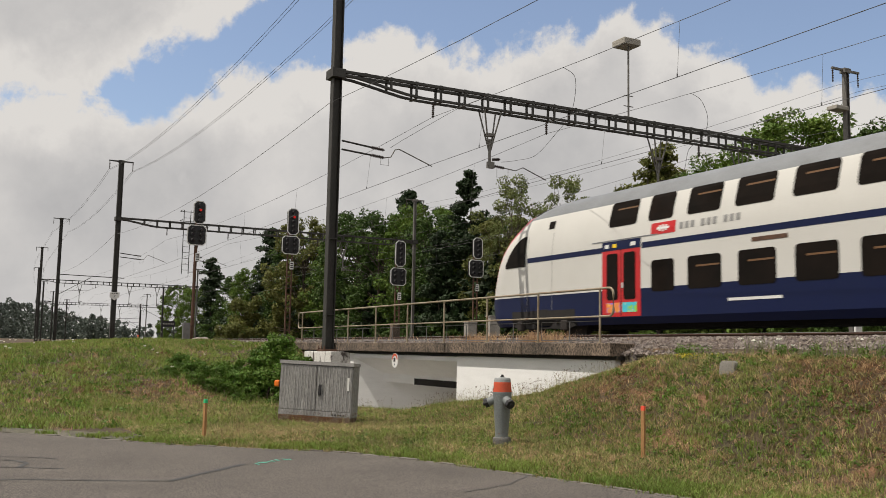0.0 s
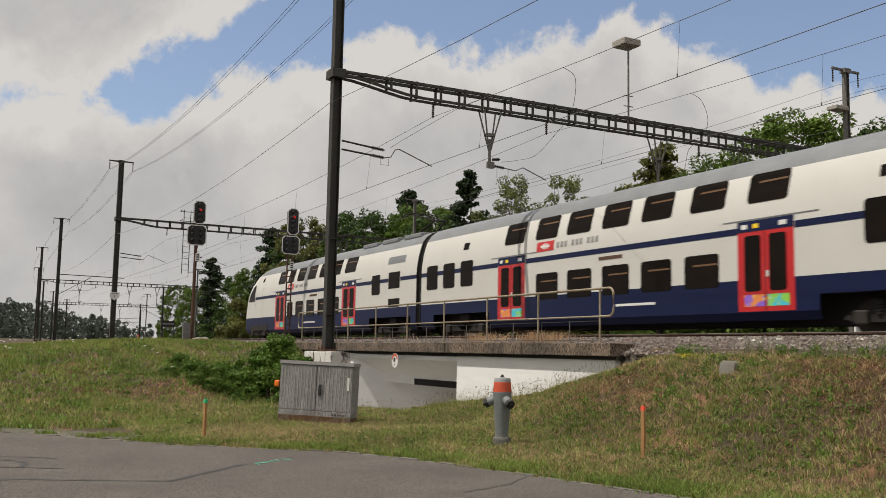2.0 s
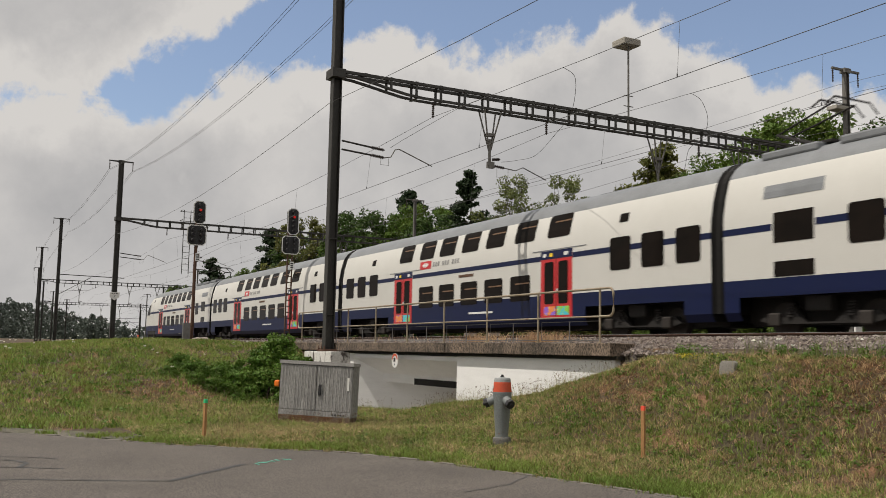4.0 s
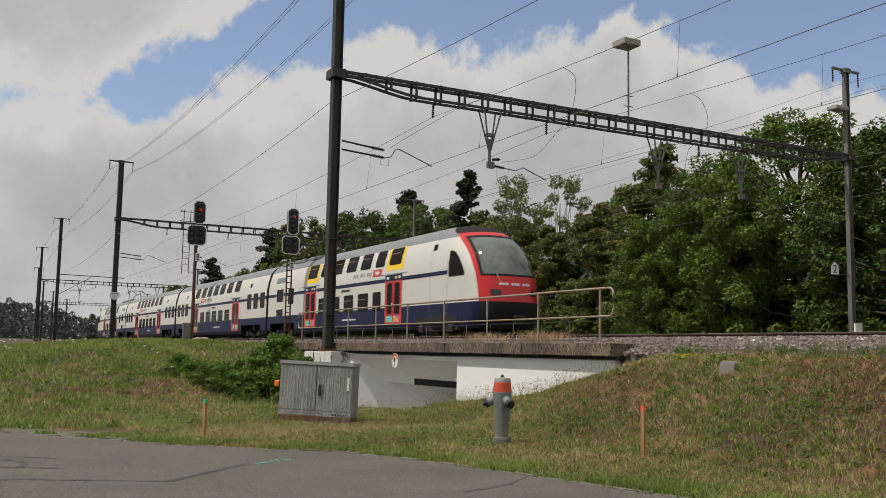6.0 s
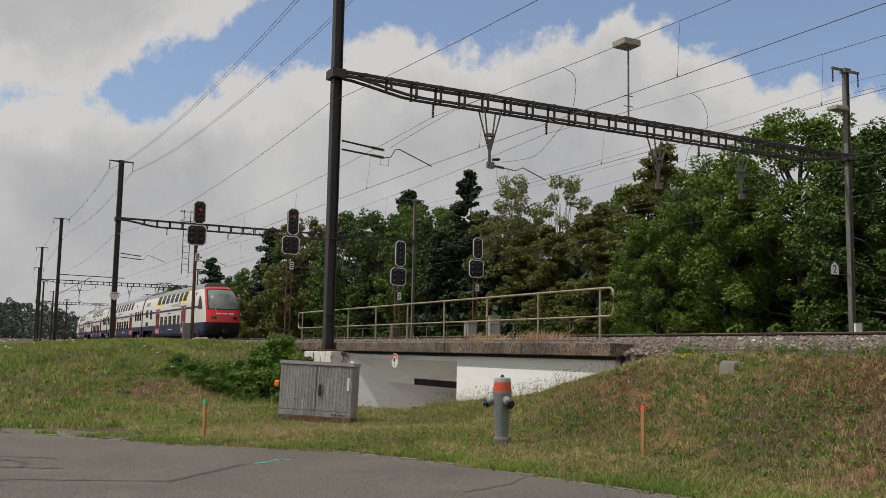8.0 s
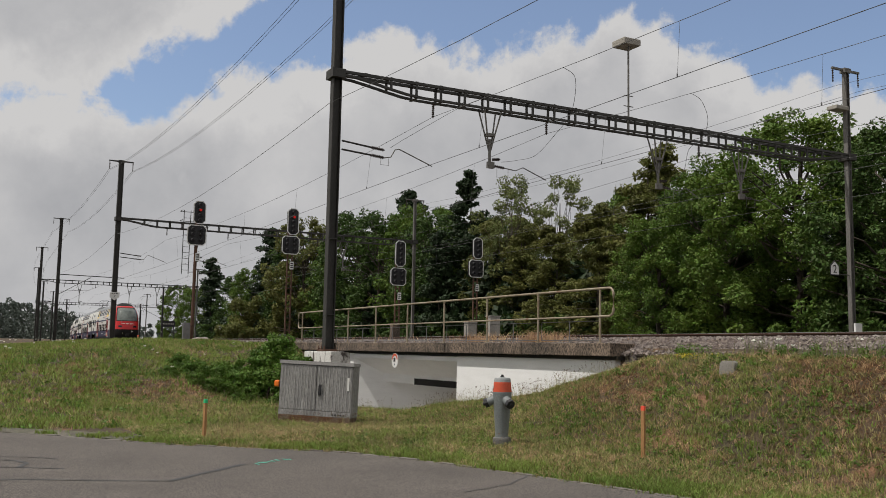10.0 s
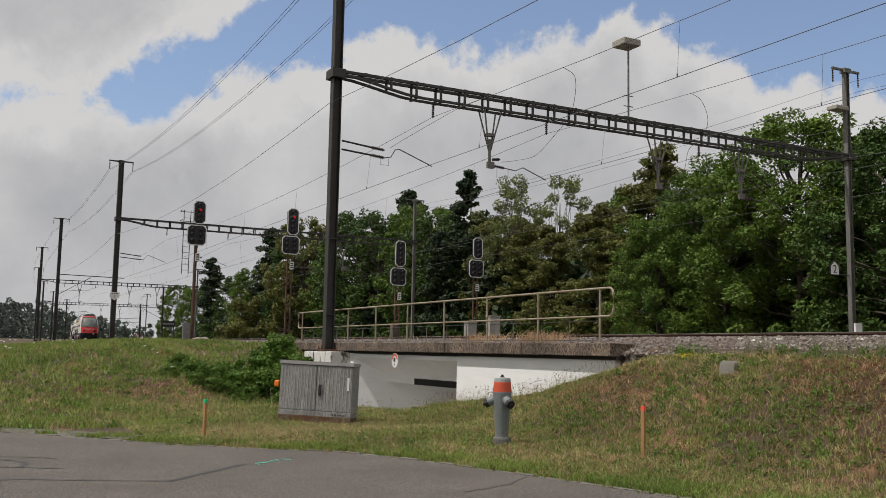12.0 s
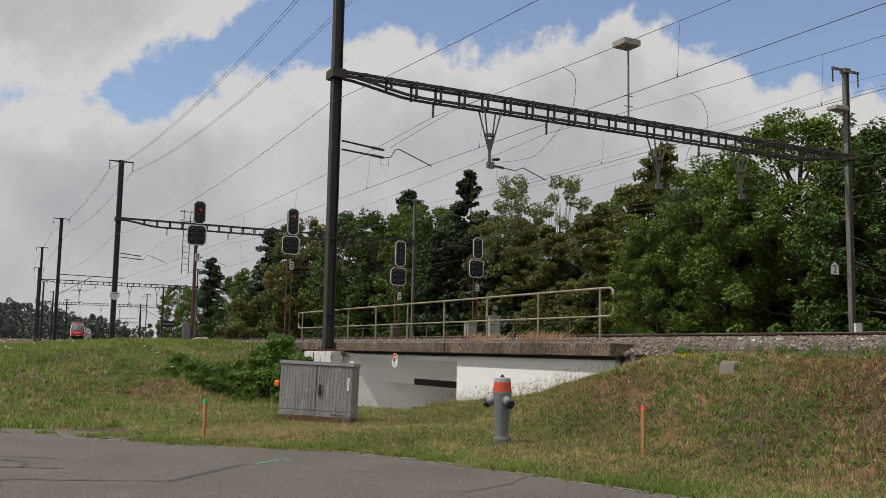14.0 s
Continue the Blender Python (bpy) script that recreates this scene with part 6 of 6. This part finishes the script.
# ---- things along the road ----
def cabinet():
    """Grey ribbed street cabinet with two doors on a concrete base."""
    a, c = Vector((-19.05, 6.19, 0)), Vector((-17.97, 7.38, 0))
    ux = (c - a).normalized()
    ang = math.degrees(math.atan2(ux.y, ux.x))
    w, d, h = (c - a).length, 0.40, 1.245
    cab = thing("street_cabinet", "grey ribbed concrete-fibre street cabinet with two doors", "cabinet", at=pose(a.x, a.y, 0.0, 0, 1.6, ang))
    part("base", box(B(), 0.01, w - 0.01, 0.0, d, -0.25, 0.15, 0.01), "cabinet_base", cab, "brown-stained concrete base")
    part("body", box(B(), 0.0, w, 0.03, d, 0.15, h - 0.05, 0.012), "cabinet_grey", cab)
    bm = B()
    prism(bm, [(-0.008, h - 0.05), (d + 0.012, h - 0.05), (d + 0.004, h), (0.0, h + 0.02)], "x", -0.012, w + 0.012)
    part("lid", bm, "cabinet_lid", cab, "pale weathered lid")
    part("plinth_strip", box(B(), 0.01, w - 0.01, 0.004, 0.03, 0.152, 0.255, 0.004), "cabinet_grey", cab)
    for x0, x1, n in ((0.01, w * 0.505, 11), (w * 0.515, w - 0.01, 10)):
        door = part("door", box(B(), x0, x1, 0.008, 0.03, 0.265, h - 0.07, 0.004), "cabinet_grey", cab, "grey vertically ribbed door")
        bm = B()
        for k in range(n):
            x = x0 + (x1 - x0) * (k + 0.5) / n
            box(bm, x - 0.011, x + 0.011, 0.004, 0.012, 0.285, h - 0.09)
        part("ribs", bm, "cabinet_rib", door, "pale raised ribs")
    part("handle", box(B(), w * 0.545, w * 0.545 + 0.06, -0.022, 0.012, 0.58, 0.80, 0.008), "black", cab, "black pull handle")
    part("label_strip", box(B(), w * 0.93, w * 0.93 + 0.045, -0.003, 0.012, 0.70, 0.96, 0.002), "white", cab, "pale label strip")
    for k in range(5):
        part("writing_bar", box(B(), w * 0.74 + 0.06 * k, w * 0.74 + 0.06 * k + 0.03, -0.002, 0.006, 0.18, 0.215), "black", cab)
    # orange beacon on the side
    lamp = part("beacon_mount", box(B(), -0.06, 0.0, 0.12, 0.26, 0.68, 0.84, 0.01), "black", cab, "black lamp mount")
    part("beacon", box(B(), -0.17, -0.06, 0.10, 0.24, 0.70, 0.83, 0.025), "orange", lamp, "orange plastic beacon")


def hydrant():
    x, y = -12.15, 7.42
    z = 0.10
    h = thing("hydrant", "grey pillar hydrant with red band and two outlets", "hydrant", at=pose(x, y, z, 0, 0, -30))
    part("foot", lathe(B(), [(0.135, -0.15), (0.135, 0.11), (0.13, 0.14), (0.105, 0.15)], 24), "hydrant_foot", h, "worn grey concrete-coated foot")
    part("barrel", lathe(B(), [(0.10, 0.14), (0.098, 0.2), (0.115, 0.45), (0.138, 0.72), (0.143, 0.80), (0.140, 0.815)], 28), "hydrant_grey", h)
    part("red_band", lathe(B(), [(0.141, 0.815), (0.139, 0.83), (0.128, 0.955), (0.126, 0.96)], 28), "hydrant_red", h, "faded orange-red painted band")
    part("cap", lathe(B(), [(0.126, 0.96), (0.122, 1.0), (0.115, 1.02), (0.03, 1.03), (0.028, 1.03)], 28), "hydrant_cap", h, "pale grey cap")
    part("spindle", lathe(B(), [(0.03, 1.03), (0.03, 1.045), (0.018, 1.05), (0.018, 1.07)], 8), "black", h, "square valve spindle")
    part("maker_plate", box(B(), -0.055, 0.055, -0.146, -0.12, 0.865, 0.915, 0.012), "white", h, "small white oval plate")
    for ang in (-7, 118):
        m = pose(0, 0, 0.70, 0, 0, ang)
        bm = B()
        rod(bm, (0, -0.09, 0.01), (0, -0.215, -0.045), 0.066, 0.062, n=16)
        for v in bm.verts:
            v.co = m @ v.co
        out = part("outlet", bm, "hydrant_grey", h)
        bm = B()
        rod(bm, (0, -0.21, -0.043), (0, -0.26, -0.065), 0.072, 0.068, n=8)
        rod(bm, (0, -0.26, -0.065), (0, -0.285, -0.075), 0.028, 0.028, n=6)
        for v in bm.verts:
            v.co = m @ v.co
        part("outlet_cap", bm, "black", out, "dark outlet cap")


def stake(x, y, z, h, colour, label):
    s = thing("survey_stake", label, "stake", "survey stakes", at=pose(x, y, z, random.uniform(-1, 1), random.uniform(-1, 1), 25))
    bm = B()
    box(bm, -0.024, 0.024, -0.024, 0.024, -0.2, h - 0.06, 0.003)
    part("shaft", bm, "stake_wood", s)
    part("painted_tip", box(B(), -0.0243, 0.0243, -0.0243, 0.0243, h - 0.06, h, 0.003), colour, s, "fluorescent painted tip")


def marker_stone():
    bm = B()
    prism(bm, [(-0.12, -0.3), (0.12, -0.3), (0.11, 0.08), (0.08, 0.115), (-0.09, 0.105), (-0.115, 0.05)], "y", -0.1, 0.1)
    bmesh.ops.bevel(bm, geom=list(bm.edges), offset=0.012, segments=2, affect="EDGES")
    ob = part("marker_stone", bm, "light_concrete")
    ob.matrix_basis = pose(-10.34, 10.2, 1.33, 0, 3, 30)
    tagged(ob, "weathered grey boundary stone sunk in the bank", "stone")


def wall_sign():
    s = thing("round_sign", "faded oval white warning sign on the bridge wall", "sign", at=pose(-22.73, 10.55, 1.235, 0, 0, 0))
    bm = B()
    rod(bm, (0, -0.006, 0), (0, 0.006, 0), 0.19, 0.19, n=28)
    for v in bm.verts:
        v.co.x *= 1.05
    part("disc", bm, "white", s)
    bm = B()
    arc = [math.pi * (0.06 + 0.88 * k / 12) for k in range(13)]
    prism(bm, [(0.188 * math.cos(a), 0.182 * math.sin(a)) for a in arc] + [(0.135 * math.cos(a), 0.125 * math.sin(a) - 0.005) for a in arc[::-1]], "y", -0.010, -0.0062)
    part("red_rim", bm, "hydrant_red", s, "faded red upper rim")
    part("dark_mark", box(B(), -0.07, 0.05, -0.0105, -0.0062, -0.03, 0.075, 0.001), "black", s)
    part("blue_mark", box(B(), -0.03, 0.02, -0.0105, -0.0062, -0.12, -0.08, 0.001), "train_blue", s)


def text_mesh(body, size, colour, at, parent, name="digit"):
    cu = bpy.data.curves.new(name, "FONT")
    cu.body, cu.size, cu.extrude, cu.align_x, cu.align_y = body, size, 0.004, "CENTER", "CENTER"
    tmp = new(name, cu)
    me = bpy.data.meshes.new_from_object(tmp.evaluated_get(bpy.context.evaluated_depsgraph_get()))
    bpy.data.objects.remove(tmp)
    me.materials.clear()
    me.materials.append(M[colour])
    ob = new(name, me)
    ob.parent, ob.matrix_basis = parent, at
    return ob


def mast_signs():
    s = thing("track_number_sign", "white house-shaped sign with a black 2 beside a mast", "sign", at=pose(PORTAL_X, 33.0, 5.3))
    bm = B()
    prism(bm, [(-0.27, -0.30), (0.27, -0.30), (0.27, 0.10), (0.0, 0.33), (-0.27, 0.10)], "x", -0.012, 0.012)
    part("border", bm, "black", s, "black border")
    bm = B()
    prism(bm, [(-0.235, -0.265), (0.235, -0.265), (0.235, 0.085), (0.0, 0.283), (-0.235, 0.085)], "x", 0.012, 0.018)
    part("board", bm, "white", s)
    text_mesh("2", 0.48, "black", pose(0.02, 0, -0.05, 90, 0, 90), s)
    part("bracket", rod(B(), (0, 0.2, -0.25), (0, 0.9, -0.25), 0.02, n=6), "mast", s)
    q = thing("mast_plate", "white pointed plate with a dark 7 on a mast", "sign", at=pose(-69.78, 10.4, 4.95))
    bm = B()
    prism(bm, [(0.33, 0.27), (-0.33, 0.27), (-0.33, -0.08), (0.0, -0.30), (0.33, -0.08)], "x", -0.01, 0.01)
    part("board", bm, "white", q)
    text_mesh("7", 0.26, "black", pose(0.013, 0, -0.02, 90, 0, 90), q)
    bm = B()
    for k in range(3):
        box(bm, 0.010, 0.014, -0.2 + 0.15 * k, -0.10 + 0.15 * k, 0.15, 0.21)
    part("small_bars", bm, "black", q)
    bm = B()
    box(bm, -27.12, -27.0, 33.85, 34.25, 2.2, 3.0, 0.02)
    ob = part("junction_box", bm, "white")
    tagged(ob, "grey-white junction box on a mast foot", "junction box")


def track_boxes():
    for x, y, w, z1, label in ((-39.0, 22.0, 0.24, 2.85, "pale grey trackside cabinet"), (-36.9, 22.0, 0.26, 3.1, "pale grey trackside cabinet with lid"), (-47.5, 22.0, 0.22, 2.95, "brown concrete trackside post")):
        b = thing("trackside_cabinet", label, "cabinet", "trackside cabinets")
        part("body", box(B(), x - 0.2, x + 0.2, y - w, y + w, 1.7, z1, 0.02), "light_concrete" if "brown" not in label else "concrete", b)
        part("lid", box(B(), x - 0.23, x + 0.23, y - w - 0.03, y + w + 0.03, z1, z1 + 0.05, 0.01), "light_concrete" if "brown" not in label else "concrete", b)
    for x, y in ((-47.4, 12.0), (-46.9, 12.2)):
        bm = B()
        bmesh.ops.create_icosphere(bm, subdivisions=2, radius=0.3)
        for v in bm.verts:
            v.co *= 1 + 0.35 * noise.noise(v.co * 4 + Vector((x, 0, 0)))
            v.co.z *= 0.5
        ob = part("boulder", bm, "stone")
        ob.matrix_basis = pose(x, y - 0.9, 1.82)
        tagged(ob, "grey rock lying on the ballast shoulder", "rock")


def ribbon(pts, w, z, jag=0.0):
    """A narrow flat strip along points on the road."""
    bm = B()
    rows = []
    for i, (x, y) in enumerate(pts):
        a, b = Vector(pts[max(i - 1, 0)]), Vector(pts[min(i + 1, len(pts) - 1)])
        d = (b - a).normalized()
        n = Vector((-d.y, d.x)) * w * (0.6 + 0.8 * random.random())
        off = jag * (random.random() - 0.5)
        rows.append([bm.verts.new((x + n.x + off, y + n.y + off, z)), bm.verts.new((x - n.x + off, y - n.y + off, z))])
    for p, q in zip(rows, rows[1:]):
        bm.faces.new((p[0], p[1], q[1], q[0]))
    bmesh.ops.recalc_face_normals(bm, faces=bm.faces)
    return bm


def finer(pts, n=8):
    out = []
    for a, b in zip(pts, pts[1:]):
        out += [(a[0] + (b[0] - a[0]) * k / n, a[1] + (b[1] - a[1]) * k / n) for k in range(n)]
    return out + [pts[-1]]


def road_marks():
    for pts, w in (([(-11.5, 0.2), (-11.39, 0.85), (-11.04, 1.56), (-10.73, 2.29)], 0.022), ([(-10.73, 2.29), (-11.26, 2.79), (-11.96, 3.46)], 0.035), ([(-12.75, 0.4), (-12.48, 0.89), (-12.2, 1.35)], 0.018),
                   ([(-13.5, 0.55), (-13.2, 0.89), (-12.9, 1.0), (-12.69, 0.94), (-12.48, 0.87)], 0.03), ([(-13.9, 0.5), (-13.52, 1.13), (-13.23, 1.41)], 0.014), ([(-8.86, 4.95), (-9.2, 5.72), (-9.82, 6.4)], 0.010)):
        ob = part("crack_sealing", ribbon(finer(pts), w, 0.0265, 0.02), "seam")
        tagged(ob, "dark bitumen seal over a road crack", "road crack", "crack seals", kind="structure")
    bm = B()
    for a in ((-11.92, 3.62), (-12.0, 3.72), (-12.06, 3.80), (-12.14, 3.92), (-12.22, 4.02), (-12.30, 4.14)):
        for k in range(3):
            x, y = a[0] + random.uniform(-0.05, 0.05), a[1] + random.uniform(-0.04, 0.04)
            box(bm, x - 0.05, x + 0.05, y - 0.012, y + 0.012, 0.0262, 0.0275)
    ob = part("survey_paint", bm, "paint_green")
    tagged(ob, "turquoise sprayed survey mark on the asphalt", "paint mark", kind="structure")


def kerb():
    """Flat edging stones along the road."""
    k = thing("kerb", "flush pale edging stones half buried at the road edge", "kerb", kind="structure")
    me = None
    x = -17.2
    while x < -5.0:
        y = along(x, ROAD_EDGE)
        x2 = x + 0.22
        y2 = along(x2, ROAD_EDGE)
        ang = math.atan2(y2 - y, x2 - x)
        step = 0.34 * math.cos(ang)
        if me is None:
            bm = B()
            box(bm, -0.155, 0.155, -0.045, 0.045, -0.1, 0.034, 0.006)
            ob = part("edging_stone", bm, "kerb_stone", k)
            me = ob.data
        else:
            ob = new("edging_stone", me)
            ob.parent = k
        ob.matrix_basis = pose(x, y + 0.03, random.uniform(-0.012, 0.004), random.uniform(-2, 2), 0, math.degrees(ang) + random.uniform(-1.5, 1.5))
        x += step
    bm = B()
    outline = [(-18.6, -1.5), (-17.55, 0.9), (-16.3, 2.0), (-15.6, 2.6), (-16.2, 3.0), (-17.2, 2.2), (-18.5, 0.9), (-19.6, -1.5)]
    prism(bm, outline, "z", -0.1, 0.03)
    tagged(part("paved_strip", bm, "gravel"), "old grey-brown gravelled strip beside the road", "pavement", kind="structure")


M["cabinet_grey"] = mat("cabinet_grey", (0.36, 0.355, 0.345), 0.85, other=(0.25, 0.245, 0.24), scale=2.2, amount=0.8, grain=0.25, grain_scale=60, stretch=(1, 1, 0.25), bump=0.002, bump_scale=80, spots=((0.46, 0.455, 0.44), 3.0, 0.62))
M["cabinet_rib"] = mat("cabinet_rib", (0.40, 0.395, 0.385), 0.85, other=(0.32, 0.31, 0.30), scale=3, stretch=(1, 1, 0.25), grain=0.2)
M["cabinet_lid"] = mat("cabinet_lid", (0.34, 0.33, 0.32), 0.85, other=(0.24, 0.235, 0.23), scale=4, grain=0.2)
M["cabinet_base"] = mat("cabinet_base", (0.17, 0.12, 0.085), 0.9, other=(0.13, 0.055, 0.02), scale=3.0, amount=0.9, grain=0.3)
M["orange"] = mat("orange_plastic", (0.85, 0.20, 0.02), 0.35)
M["hydrant_grey"] = mat("hydrant_grey", (0.20, 0.22, 0.22), 0.55, other=(0.15, 0.165, 0.165), scale=6, grain=0.15, grain_scale=50, spots=((0.40, 0.40, 0.38), 30, 0.70))
M["hydrant_foot"] = mat("hydrant_foot", (0.20, 0.20, 0.19), 0.85, other=(0.13, 0.12, 0.11), scale=8, grain=0.3)
M["hydrant_red"] = mat("hydrant_red", (0.62, 0.09, 0.035), 0.5, other=(0.50, 0.07, 0.03), scale=8, grain=0.1)
M["hydrant_cap"] = mat("hydrant_cap", (0.40, 0.42, 0.42), 0.6, other=(0.30, 0.31, 0.31), scale=9, grain=0.2)
M["stake_wood"] = mat("raw_wood", (0.50, 0.27, 0.11), 0.8, other=(0.38, 0.19, 0.075), scale=10, grain=0.2, stretch=(3, 3, 0.2))
M["tip_green"] = mat("green_marking_paint", (0.02, 0.50, 0.20), 0.5)
M["tip_red"] = mat("red_marking_paint", (0.90, 0.10, 0.05), 0.5)
M["paint_green"] = mat("turquoise_paint", (0.05, 0.42, 0.30), 0.7, other=(0.10, 0.32, 0.25), scale=30)
M["kerb_stone"] = mat("kerb_stone", (0.22, 0.20, 0.175), 0.9, other=(0.14, 0.125, 0.11), scale=6, grain=0.3)
M["gravel"] = mat("fine_gravel", (0.19, 0.165, 0.135), 0.95, other=(0.12, 0.12, 0.07), scale=1.6, amount=0.8, grain=0.5, grain_scale=45, bump=0.02, bump_scale=40)
cabinet()
hydrant()
stake(-9.93, 8.25, 0.10, 0.73, "tip_red", "raw wooden survey stake with red tip in the grass")
stake(-15.34, 3.78, 0.0, 0.66, "tip_green", "raw wooden survey stake with green tip by the road")
stake(-42.5, 7.4, 1.45, 0.5, "tip_red", "small survey stake on the meadow slope")
def station_board():
    s = thing("station_board", "dark station name board on two posts between tracks", "sign")
    x, y = -108.0, 21.9 + bend(-108.0)
    for dy in (-0.6, 0.6):
        part("post", rod(B(), (x, y + dy, 1.6), (x, y + dy, 4.4), 0.05, n=8), "mast", s)
    board = part("board", box(B(), x - 0.04, x + 0.04, y - 0.75, y + 0.75, 3.65, 4.3, 0.01), "black", s, "dark board")
    for k in range(7):
        part("letter_bar", box(B(), x + 0.04, x + 0.046, y - 0.62 + 0.18 * k, y - 0.52 + 0.18 * k, 3.9, 4.05), "lamp_grey", board)


station_board()
marker_stone()
wall_sign()
mast_signs()
track_boxes()
road_marks()
kerb()


# ---- movement ----
def travelled(t):
    return SPEED * t + GAIN * t * t / 2 + 0.10 * smooth(0.0, 1.2, t) * (1 - smooth(2.8, 5.4, t))


def motions():
    y = TRACKS[1]
    for car, station, way in CARS:
        rows = []
        for k in range(57):
            t = 0.25 * k
            x = station - travelled(t)
            a, b = x - 9.5, x + 9.5              # the bogies follow the curve
            ya, yb = y + bend(a), y + bend(b)
            turn = math.degrees(math.atan2(yb - ya, b - a)) + (0 if way > 0 else 180)
            rows.append((t, pose(x, (ya + yb) / 2, 0, 0, 0, turn)))
        walk(car, rows)


motions()
